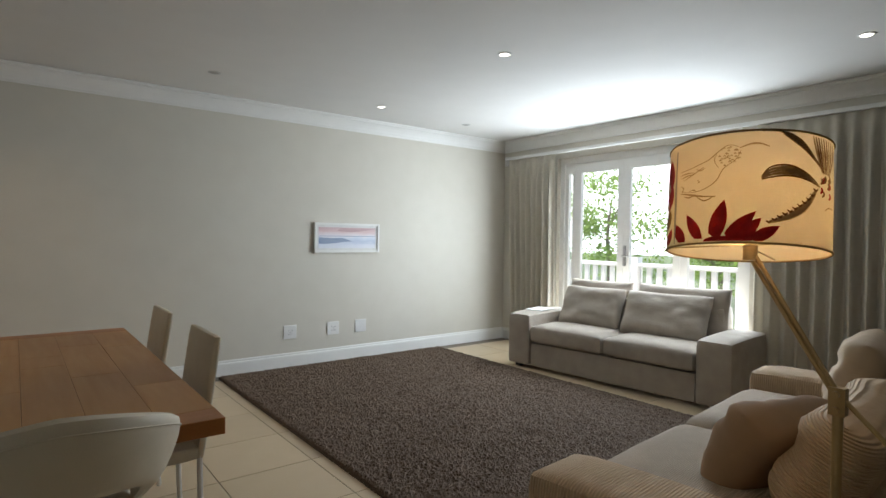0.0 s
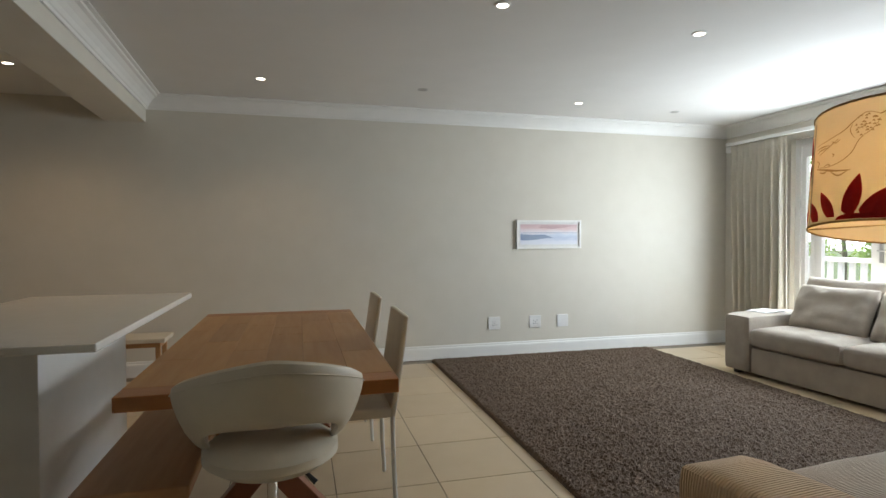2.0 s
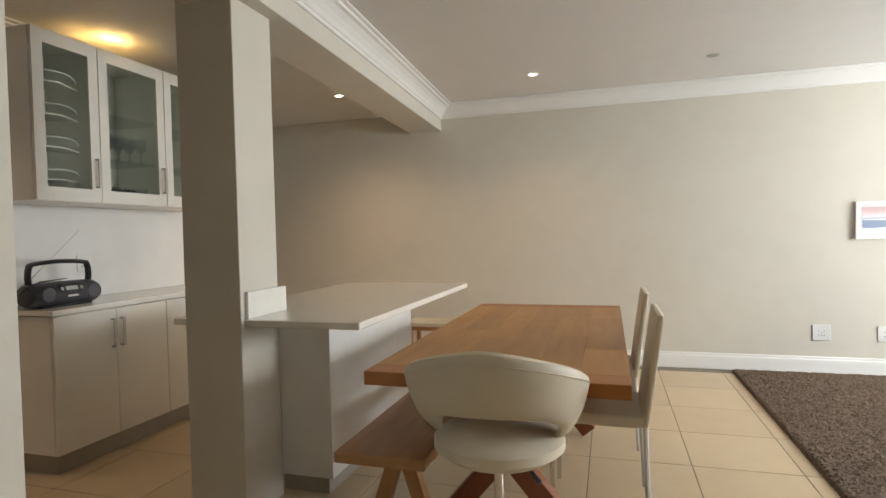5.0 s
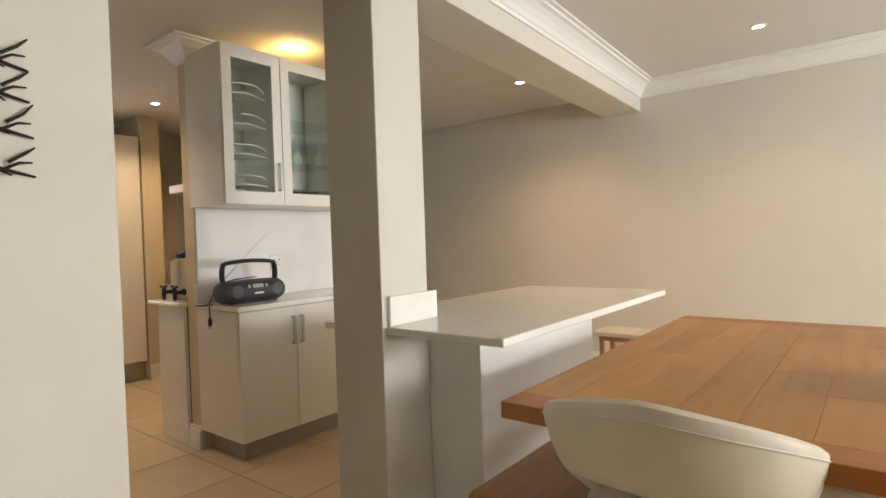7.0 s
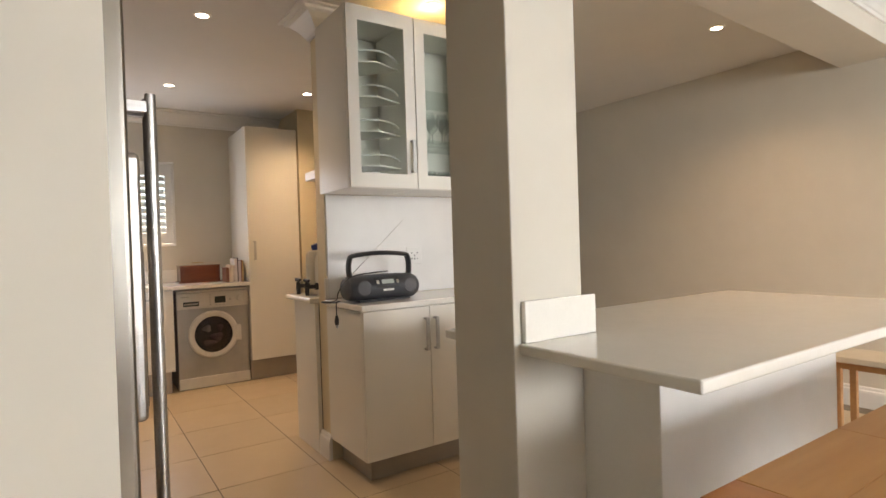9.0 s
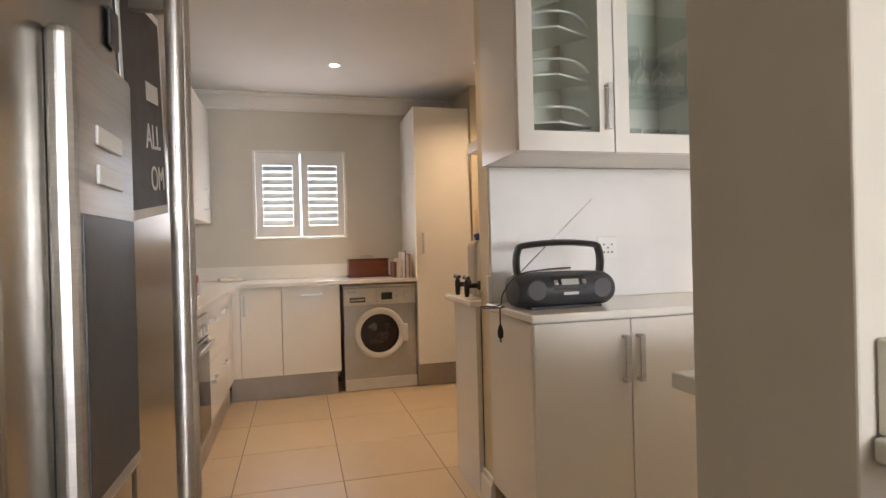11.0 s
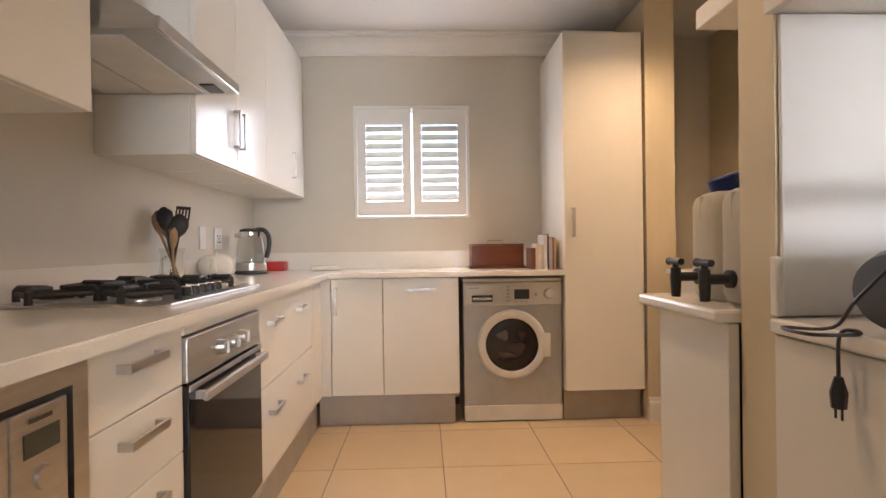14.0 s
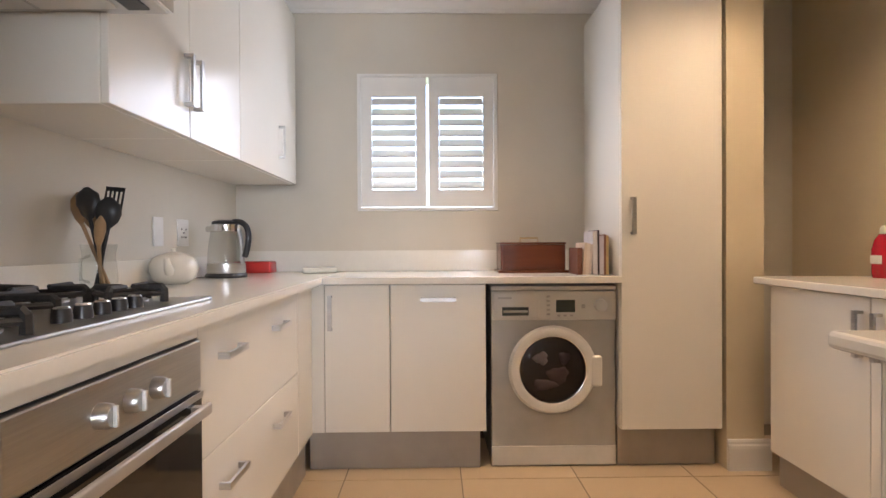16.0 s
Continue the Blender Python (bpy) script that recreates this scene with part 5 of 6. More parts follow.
bn = thing("bench", pose(0.012, 3.55, 0), "pale oak dining bench along the table", "bench")
part("seat", block(-0.185, 0.185, -0.87, 0.87, 0.385, 0.43, 0.008), BENCHWOOD, bn)
for y in (-0.62, 0.62):
    for s in (-1, 1):
        lg = slab(block(-0.035, 0.035, -0.025, 0.025, -0.24, 0.24, 0.004), pose(0.07 * s, y, 0.19, 0, -16 * s, 0))
        for v in lg.verts:
            v.co.z = min(0.384, max(0.001, v.co.z))
        part("leg", lg, BENCHWOOD, bn)
    part("cross_rail", block(-0.15, 0.15, y - 0.024, y + 0.024, 0.335, 0.384, 0.003), BENCHWOOD, bn)
st = thing("bench", pose(-0.72, 5.65, 0.01), "pale wooden bench standing by the wall", "bench")
part("seat", block(-0.24, 0.24, -0.16, 0.16, 0.415, 0.45, 0.006), LEATHER, st)
part("apron", block(-0.20, 0.20, -0.13, 0.13, 0.375, 0.4148, 0.003), BENCHWOOD, st)
for x in (-0.18, 0.18):
    for y in (-0.11, 0.11):
        part("leg", slab(block(-0.018, 0.018, -0.018, 0.018, -0.009, 0.414, 0.004), pose(x, y, 0.0)), BENCHWOOD, st)


def side_chair(x, y, turn):
    c = thing("dining_chair", pose(x, y, 0, 0, 0, turn), "high-backed cream leather dining chair with slim steel legs", "chair", "dining chairs")
    part("seat", soft_box(-0.20, 0.20, -0.22, 0.2, 0.41, 0.47, 0.02, 0.01), LEATHER, c, "", True)
    back = soft_box(-0.20, 0.20, -0.018, 0.018, 0.0, 0.49, 0.016, 0.0)
    part("backrest", slab(back, pose(0, 0.20, 0.415, -8, 0, 0)), LEATHER, c, "slim upholstered back", True)
    for sx in (-0.18, 0.18):
        part("leg", tube([(sx, -0.19, 0.415), (sx, -0.195, 0.0)], 0.011, 8), CHROME, c, "slim steel leg", True)
        part("leg", tube([(sx * 1.03, 0.20, 0.43), (sx * 1.03, 0.205, 0.2), (sx * 1.03, 0.215, 0.0)], 0.011, 8), LIGHTGREY, c, "slim steel leg", True)


side_chair(0.79, 3.44, -90)
side_chair(0.785, 4.27, -90)

# swivel chair
sw = thing("swivel_chair", pose(0.465, 2.72, 0, 0, 0, 3), "cream leather swivel tub chair with an open curved back", "chair")
seat = turned([(0.10, 0.0), (0.19, 0.012), (0.235, 0.045), (0.235, 0.075), (0.2, 0.1), (0.02, 0.105)], 36)
part("seat", slab(seat, pose(0, 0.02, 0.455)), LEATHER, sw, "round padded seat", True)
bm = bmesh.new()
rows = []
N, M = 44, 16
for i in range(N + 1):
    a = radians(-124 + 248 * i / N)
    env = max(0.0, math.cos(a * 0.78)) ** 0.7
    side = min(1.0, abs(math.degrees(a)) / 80.0)
    hi = 0.905 - 0.155 * (abs(math.degrees(a)) / 85) ** 1.45
    lo = 0.675 - 0.135 * side ** 2.6
    if abs(math.degrees(a)) > 80:
        lo += 0.07 * ((abs(math.degrees(a)) - 80) / 44) ** 1.5
    hi = max(hi, lo + 0.055)
    th = 0.034 * (0.55 + 0.45 * env)
    ring = []
    for k in range(M):
        b = 2 * math.pi * k / M
        zc, hz = (hi + lo) / 2, (hi - lo) / 2
        cz, sz = math.cos(b), math.sin(b)
        z = zc + hz * math.copysign(abs(sz) ** 0.8, sz)
        rr = 0.193 + 0.148 * max(0.0, (z - 0.53) / 0.33) ** 0.62 + th * math.copysign(abs(cz) ** 0.8, cz)
        ring.append(bm.verts.new((rr * math.sin(a), -rr * math.cos(a) * 0.98 + 0.02, z)))
    rows.append(ring)
for a, b in zip(rows, rows[1:]):
    for k in range(M):
        bm.faces.new((a[k], a[(k + 1) % M], b[(k + 1) % M], b[k]))
bm.faces.new(rows[0][::-1])
bm.faces.new(rows[-1])
part("backrest", bm, LEATHER, sw, "wide curved padded back", True)
seam = []
for i in range(41):
    a = radians(-74 + 148 * i / 40)
    z = 0.868 - 0.14 * (abs(math.degrees(a)) / 85) ** 1.45
    rr = 0.193 + 0.148 * ((z - 0.53) / 0.33) ** 0.62 + 0.95 * 0.034 * (0.55 + 0.45 * max(0.0, math.cos(a * 0.78)) ** 0.7) - 0.003
    seam.append((rr * math.sin(a), -rr * math.cos(a) * 0.98 + 0.02, z))
part("seam", tube(seam, 0.0022, 5), LEATHER, sw, "stitched piping seam", True)
part("gas_lift", turned([(0.028, 0.1), (0.028, 0.27), (0.018, 0.272), (0.018, 0.46)], 18), CHROME, sw, "chrome gas lift", True)
part("collar", turned([(0.03, 0.255), (0.034, 0.26), (0.034, 0.285), (0.03, 0.29)], 18), BLACKPL, sw, "", True)
part("lever", tube([(0.02, 0.0, 0.445), (0.11, -0.03, 0.435), (0.15, -0.05, 0.395)], [0.006, 0.006, 0.011], 8), BLACKPL, sw, "black height lever", True)
for k in range(5):
    a = 2 * math.pi * k / 5 + 0.3
    part("foot", tube([(0.02 * math.cos(a), 0.02 * math.sin(a), 0.11), (0.16 * math.cos(a), 0.16 * math.sin(a), 0.075), (0.28 * math.cos(a), 0.28 * math.sin(a), 0.03)], [0.024, 0.018, 0.014], 8), CHROME, sw, "chrome star-base foot", True)
    part("glide", slab(turned([(0.02, 0), (0.02, 0.03)], 12), pose(0.28 * math.cos(a), 0.28 * math.sin(a), 0.0)), BLACKPL, sw)

# ---- living room ----
# rug
rg = thing("rug", pose(0, 0, 0), "thick dark brown shag rug", "rug")
X0, X1, Y0, Y1 = 1.86, 4.36, 2.40, 6.09
nx, ny = 250, 360
gx, gy = np.meshgrid(np.linspace(X0, X1, nx), np.linspace(Y0, Y1, ny), indexing="ij")
rs = np.random.RandomState(5)
hgt = 0.022 + 0.012 * rs.rand(nx, ny)
soft_h = rs.rand(nx // 5 + 2, ny // 5 + 2)
hgt += 0.003 * soft_h[(np.arange(nx) // 5)[:, None], (np.arange(ny) // 5)[None, :]]
edge = np.minimum(np.minimum(gx - X0, X1 - gx), np.minimum(gy - Y0, Y1 - gy))
hgt = np.where(edge < 0.001, 0.002, hgt * np.clip(0.55 + edge / 0.05, 0, 1))
jx, jy = gx + 0.006 * (rs.rand(nx, ny) - 0.5), gy + 0.006 * (rs.rand(nx, ny) - 0.5)
co = np.stack([jx, jy, hgt], -1).reshape(-1, 3)
idx = np.arange(nx * ny).reshape(nx, ny)
quads = np.stack([idx[:-1, :-1], idx[1:, :-1], idx[1:, 1:], idx[:-1, 1:]], -1).reshape(-1, 4)
mesh = bpy.data.meshes.new("shag")
mesh.from_pydata(co.tolist(), [], quads.tolist())
mesh.materials.append(RUG)
pile = new("shag", mesh)
pile.parent = rg


def sofa(name, m, width, depth, arm, label, body_mat, seat_mat, arm_h=0.575, arm_mat=None, back_h=0.74):
    """Faces local -y; x runs along it, centred; the front is at y = 0."""
    s = thing(name, m, label, "sofa", "sofas")
    w = width / 2
    part("base", soft_box(-w + arm, w - arm, 0.02, depth - 0.02, 0.03, 0.27, 0.02, 0.0, 4), body_mat, s, "", True)
    for sx in (-1, 1):
        a, b = sorted((sx * w, sx * (w - arm)))
        part("arm", soft_box(a, b, 0.0, depth, 0.03, arm_h, 0.035, 0.014), arm_mat or body_mat, s, "wide square upholstered arm", True)
    part("back", soft_box(-w + arm + 0.002, w - arm - 0.002, depth - 0.25, depth - 0.005, 0.05, back_h, 0.04, 0.012), body_mat, s, "", True)
    half = w - arm
    for x0, x1 in ((-half + 0.004, -0.003), (0.003, half - 0.004)):
        part("seat_cushion", soft_box(x0, x1, -0.01, depth - 0.25, 0.272, 0.44, 0.045, 0.025, 10), seat_mat, s, "loose padded seat cushion", True)
    for x in (-w + 0.1, w - 0.1):
        for y in (0.08, depth - 0.08):
            part("foot", block(x - 0.03, x + 0.03, y - 0.03, y + 0.03, 0.0, 0.04, 0.003), BLACKPL, s)
    return s


def cushion(m, w, h, t, mat, label):
    c = thing("cushion", m, label, "cushion", "loose cushions")
    part("cover", pillow(w, h, t), mat, c, "", True)
    return c


# the sofa before the window faces west
WS = pose(4.545, 3.935, 0, 0, 0, -85.5)
sofa("sofa", WS, 2.20, 0.82, 0.28, "light grey two-seater sofa before the glazed doors", SOFA, SOFA, 0.545)
for x, y, w, h, t, tilt in ((-0.42, 0.60, 0.72, 0.47, 0.17, -10), (0.42, 0.60, 0.86, 0.47, 0.17, -10), (-0.42, 0.40, 0.68, 0.43, 0.18, -24), (0.34, 0.40, 0.80, 0.43, 0.18, -24)):
    cushion(WS @ pose(x, y, 0.432) @ pose(0, 0, 0, tilt, 0, 0), w, h, t, SOFA, "plump light grey scatter cushion on the sofa")
mg = thing("magazine", WS @ pose(-0.965, 0.36, 0.56, 0, 0, 96), "white magazine lying on the sofa arm", "magazine")
part("pages", block(-0.14, 0.14, -0.1, 0.1, 0.0, 0.008, 0.001), PAPER, mg)

# the corduroy sofa faces north
sofa("sofa", pose(2.975, 2.325, 0.0, 0, 0, 185.5), 2.46, 0.88, 0.31, "tan corduroy sofa facing the rug", CORD_X, SEATCORD, 0.535, CORD_Y, 0.50)
cushion(pose(2.56, 1.84, 0.44, 0, 0, 160) @ pose(0, 0, 0, -30, 0, 0), 0.44, 0.35, 0.2, BROWNVELVET, "soft brown velvet cushion on the sofa")
cushion(pose(2.70, 1.64, 0.44, 0, 0, 183) @ pose(0, 0, 0, -24, 0, 0), 0.84, 0.37, 0.24, CORD_Z, "tan corduroy back cushion")
cushion(pose(3.66, 1.87, 0.44, 0, 0, 190) @ pose(0, 0, 0, -16, 0, 0), 0.66, 0.44, 0.2, TANCLOTH, "tan cloth cushion at the far end of the sofa")

# floor lamp
LXY = Vector((1.826, 1.544))
POLE = (1.83, 1.355)
fl = thing("floor_lamp", pose(*POLE, 0), "jointed pale brass floor lamp with a printed drum shade", "lamp")
part("base", turned([(0.14, 0), (0.14, 0.014), (0.03, 0.024), (0.02, 0.04)], 32), OLDBRASS, fl, "", True)
part("pole", tube([(0, 0, 0.03), (0, 0, 0.98)], 0.0112, 12), OLDBRASS, fl, "pale brass pole", True)
ex, ey, ez = LXY.x - POLE[0], LXY.y - POLE[1], 1.297
jt = bmesh.new()
box(jt, -0.012, 0.012, -0.016, 0.016, 0.935, 0.995)
tube([(-0.026, 0, 0.982), (0.026, 0, 0.982)], 0.008, 10, jt)
tube([(-0.022, 0, 0.948), (0.022, 0, 0.948)], 0.007, 10, jt)
part("joint", jt, OLDBRASS, fl, "brass knuckle joint")
for o in (0.0, -0.035):
    part("arm", tube([(0.0, o * 0.3, 0.98 + o), (ex, ey + o * 0.2, ez + o)], 0.0055, 8), OLDBRASS, fl, "slim pale brass arm", True)
part("counter_arm", tube([(0, 0, 0.98), (-ex * 0.8, -ey * 0.7, 0.85)], 0.0055, 8), OLDBRASS, fl, "", True)
cw = tube([(-ex * 0.75, -ey * 0.75, 0.85), (-ex * 1.15, -ey * 1.15, 0.785)], 0.013, 12)
part("counterweight", cw, OLDBRASS, fl, "", True)
SR, SZ0, SZ1 = 0.1755, 1.296, 1.545
sh = part("shade", slab(turned([(SR, SZ0), (SR, SZ1)], 56, False), pose(ex, ey, 0)), SHADE, fl, "cream drum shade with red flowers and brown sprays", True)
# the drum leans a little on its arm
pivot = Vector((ex, ey, (SZ0 + SZ1) / 2))
sh.matrix_local = Matrix.Translation(pivot + Vector((-0.004, 0.011, -0.014))) @ Matrix.Rotation(radians(-8.5), 4, Vector((0.375, -0.927, 0))) @ Matrix.Translation(-pivot)
for z in (SZ0, SZ1):
    part("shade_rim", tube([(ex + SR * math.cos(k * math.pi / 28), ey + SR * math.sin(k * math.pi / 28), z) for k in range(57)], 0.0025, 6), GREYPRINT, sh)
for k in range(3):
    a = k * 2.094
    part("shade_spoke", tube([(ex, ey, SZ0 + 0.02), (ex + SR * math.cos(a), ey + SR * math.sin(a), SZ0 + 0.005)], 0.002, 6), OLDBRASS, sh)
part("socket", slab(turned([(0.016, ez - 0.03), (0.018, ez + 0.04), (0.012, ez + 0.06)], 14), pose(ex, ey, 0)), OLDBRASS, fl, "", True)
part("bulb", slab(turned([(0.012, ez + 0.06), (0.03, ez + 0.1), (0.032, ez + 0.125), (0.015, ez + 0.15)], 16), pose(ex, ey, 0)), BULB, fl, "warm glowing bulb", True)
lamp("floor_lamp_light", "POINT", pose(LXY.x, LXY.y, ez + 0.10), 3.0, (1.0, 0.72, 0.4), radius=0.05)


def on_shade(name, outline, mat, centre, r, face, off=0.0012):
    """A flat printed shape wrapped round the drum: (degrees round from face, height) outline, fanned from its middle."""
    bm = bmesh.new()

    def at(d, z):
        a = radians(face + d)
        return (centre[0] + (r + off) * math.cos(a), centre[1] + (r + off) * math.sin(a), z)

    mid = bm.verts.new(at(sum(p[0] for p in outline) / len(outline), sum(p[1] for p in outline) / len(outline)))
    ring = [bm.verts.new(at(*p)) for p in outline]
    for k in range(len(ring)):
        bm.faces.new((mid, ring[k], ring[(k + 1) % len(ring)]))
    return part(name, bm, mat, sh)


def stroke(points, width):
    """Outline of a brush stroke through (degrees, height) points; degrees count 0.0029 m each."""
    k, left, right = 0.0029, [], []
    for i, (d, z) in enumerate(points):
        d2, z2 = points[min(i + 1, len(points) - 1)]
        d1, z1 = points[max(i - 1, 0)]
        tx, tz = (d2 - d1) * k, z2 - z1
        n = math.hypot(tx, tz) or 1
        w = width * (1 - 0.6 * abs(2 * i / (len(points) - 1) - 1))
        left.append((d - tz / n * w / k, z + tx / n * w))
        right.append((d + tz / n * w / k, z - tx / n * w))
    return left, right


def brush(name, points, width, mat, face):
    fine = []
    for a, b, c, d in zip([points[0]] + points[:-2], points[:-1], points[1:], points[2:] + [points[-1]]):
        for k in range(6):
            t = k / 6
            fine.append(tuple(0.5 * (2 * b[i] + (c[i] - a[i]) * t + (2 * a[i] - 5 * b[i] + 4 * c[i] - d[i]) * t * t + (3 * b[i] - a[i] - 3 * c[i] + d[i]) * t ** 3) for i in (0, 1)))
    fine.append(points[-1])
    left, right = stroke(fine, width)
    bm = bmesh.new()

    def at(d, z):
        a = radians(face + d)
        return bm.verts.new((ex + (SR + 0.0013) * math.cos(a), ey + (SR + 0.0013) * math.sin(a), z))

    L, R = [at(*p) for p in left], [at(*p) for p in right]
    for k in range(len(L) - 1):
        bm.faces.new((L[k], L[k + 1], R[k + 1], R[k]))
    return part(name, bm, mat, sh)


FACE = math.degrees(math.atan2(0.943 - LXY.y, 0.408 - LXY.x))
# the print: x and y run over the flattened drum, 100 to 850 across and 65 to 600 down
def on_drum(x, y):
    low = 612 - 0.05 * (x - 105)
    return (math.degrees(math.asin(max(-0.998, min(0.998, (x - 475) / 376)))), SZ0 + max(0.003, min(0.246, (low - y) / 515 * 0.249)))


def print_petal(bx, by, tx, ty, w, mat=REDPRINT, lift=0.0012):
    """A pointed petal from its base to its tip."""
    out, n = [], math.hypot(tx - bx, ty - by)
    nx_, ny_ = -(ty - by) / n, (tx - bx) / n
    for side, ks in ((1, range(0, 10)), (-1, range(8, 0, -1))):
        for k in ks:
            t = k / 9
            g = side * w * math.sin(math.pi * (0.16 + 0.84 * t)) ** 0.9
            out.append(on_drum(bx + (tx - bx) * t + nx_ * g, by + (ty - by) * t + ny_ * g))
    on_shade("petal", out, mat, (ex, ey), SR, FACE, lift)


for k, (bx, by, tx, ty, w) in enumerate(((205, 600, 160, 500, 24), (285, 588, 220, 462, 25), (345, 584, 389, 400, 36), (395, 584, 520, 450, 30), (450, 582, 541, 478, 28), (505, 582, 615, 508, 26), (300, 596, 420, 572, 16), (380, 592, 560, 560, 18))):
    print_petal(bx, by, tx, ty, w, REDPRINT, 0.0011 + 0.00012 * k)
for k, (bx, by, tx, ty, w) in enumerate(((118, 330, 128, 160, 26), (112, 420, 140, 300, 22), (110, 520, 132, 420, 18), (118, 600, 142, 520, 16))):
    print_petal(bx, by, tx, ty, w, REDPRINT if k != 2 else BROWNPRINT, 0.0011 + 0.00012 * k)


def line(points, width, mat):
    brush("line", [on_drum(*p) for p in points], width, mat, FACE)


line([(160, 130), (159, 300), (160, 450), (160, 598)], 0.0055, SEAMCLOTH)
line([(455, 160), (400, 145), (350, 178), (310, 210), (240, 235), (180, 246)], 0.0013, GREYPRINT)
line([(452, 172), (430, 215), (380, 255), (350, 310), (300, 345), (240, 356), (190, 345)], 0.0011, GREYPRINT)
line([(448, 160), (490, 143), (530, 140), (568, 152)], 0.0024, GREYPRINT)
line([(350, 180), (340, 215), (360, 250)], 0.001, GREYPRINT)
for pts in ([(180, 262), (215, 258), (250, 260)], [(182, 280), (215, 270), (245, 268)], [(200, 292), (245, 268), (292, 240)], [(260, 245), (280, 255), (300, 243)], [(185, 315), (200, 330), (190, 345)], [(230, 350), (250, 345), (262, 356)], [(265, 300), (275, 308), (268, 315)]):
    line(pts, 0.0014, GREYPRINT)
line([(185, 352), (230, 366), (290, 380), (350, 384)], 0.0024, GREYPRINT)
line([(262, 378), (300, 402), (340, 384)], 0.0018, GREYPRINT)
line([(205, 372), (232, 380), (255, 366)], 0.0018, GREYPRINT)
rnd = random.Random(21)
for k in range(46):
    fx, fy = 350 + 100 * rnd.random(), 150 + 100 * rnd.random()
    if (fx - 405) ** 2 / 2500 + (fy - 198) ** 2 / 2600 > 1:
        continue
    line([(fx - 5, fy), (fx, fy - 4), (fx + 5, fy)], 0.0016, GREYPRINT)
# palm: trunk, hanging frond, crown
line([(757, 322), (735, 372), (700, 420), (650, 462), (575, 494)], 0.0085, GREYPRINT)
for k in range(11):
    t = k / 10
    fx, fy = 757 - 185 * t ** 1.15, 322 + 172 * t ** 0.8
    line([(fx - 12, fy - 5), (fx, fy + 3), (fx + 9, fy - 7)], 0.0026, BROWNPRINT)
for q in range(5):
    line([(772, 302 + q), (715, 252 + 8 * q), (645, 230 + 12 * q), (575, 245 + 12 * q), (538, 290 + 4 * q)], 0.0022 if q in (0, 4) else 0.0034, BROWNPRINT if q in (0, 4) else GREYPRINT)
for q in range(6):
    line([(785, 228), (745, 168 + 3 * q), (695, 108 + 6 * q), (625, 80 + 2 * q), (535 + 22 * q, 74 + q)], 0.0018 + 0.0004 * (q % 3), BROWNPRINT if q % 2 == 0 else GREYPRINT)
for q in range(9):
    line([(782 + 4 * q, 238), (758 + 9 * q, 150), (742 + 11 * q, 78)], 0.003, BROWNPRINT if q % 3 else GREYPRINT)
for q in range(12):
    fx, fy = 775 + 45 * rnd.random(), 245 + 90 * rnd.random()
    line([(fx, fy - 14), (fx + 5, fy), (fx - 3, fy + 14)], 0.0042, BROWNPRINT if q % 3 else REDPRINT)
line([(796, 404), (812, 386), (832, 384)], 0.0016, GREYPRINT)

# console table behind the corduroy sofa, with a starfish
ct = thing("console_table", pose(2.0, 1.12, 0), "narrow dark console table behind the sofa", "table")
part("tabletop", block(-0.35, 0.35, -0.13, 0.1, 0.60, 0.63, 0.004), MAHOGANY, ct)
for x in (-0.31, 0.31):
    for y in (-0.09, 0.06):
        part("leg", block(x - 0.02, x + 0.02, y - 0.02, y + 0.02, 0.001, 0.599, 0.003), MAHOGANY, ct)
sfh = bmesh.new()
vs = [sfh.verts.new(((0.085 if k % 2 == 0 else 0.032) * math.sin(k * math.pi / 5), 0, 0.075 + (0.085 if k % 2 == 0 else 0.032) * math.cos(k * math.pi / 5))) for k in range(10)]
f1, f2 = sfh.verts.new((0, -0.022, 0.075)), sfh.verts.new((0, 0.022, 0.075))
for k in range(10):
    sfh.faces.new((f1, vs[k], vs[(k + 1) % 10]))
    sfh.faces.new((f2, vs[(k + 1) % 10], vs[k]))
star = tagged(part("starfish", slab(sfh, pose(1.72, 1.15, 0.627, 0, 0, 70)), CERAMIC), "white starfish ornament standing on the console table", "ornament")

# second lamp on a side table, beyond the corduroy sofa
stb = thing("side_table", pose(4.94, 1.81, 0), "small round dark side table beside the sofas", "table")
part("tabletop", turned([(0.2, 0.53), (0.21, 0.535), (0.21, 0.55), (0.2, 0.555)], 32), MAHOGANY, stb, "", True)
part("stem", tube([(0, 0, 0.02), (0, 0, 0.53)], 0.022, 10), MAHOGANY, stb)
part("foot", turned([(0.16, 0.0), (0.16, 0.015), (0.03, 0.03)], 24), MAHOGANY, stb, "", True)
tl = thing("table_lamp", pose(4.94, 1.81, 0.555), "white drum-shaded table lamp with red flowers", "lamp")
part("base", turned([(0.07, 0), (0.07, 0.015), (0.035, 0.05), (0.05, 0.2), (0.02, 0.36), (0.012, 0.52)], 24), CERAMIC, tl, "", True)
s2 = part("shade", turned([(0.14, 0.5), (0.14, 0.80)], 40, False), WHITESHADE, tl, "white cloth drum shade", True)
for d in (195, 215, 180):
    bm = bmesh.new()
    vs = [bm.verts.new((0.1412 * math.cos(radians(d + dd)), 0.1412 * math.sin(radians(d + dd)), 0.52 + zz)) for dd, zz in ((0, 0), (9, 0.06), (4, 0.15), (-2, 0.17), (-9, 0.06))]
    bm.faces.new(vs)
    part("petal", bm, REDPRINT, s2, "red flower print")


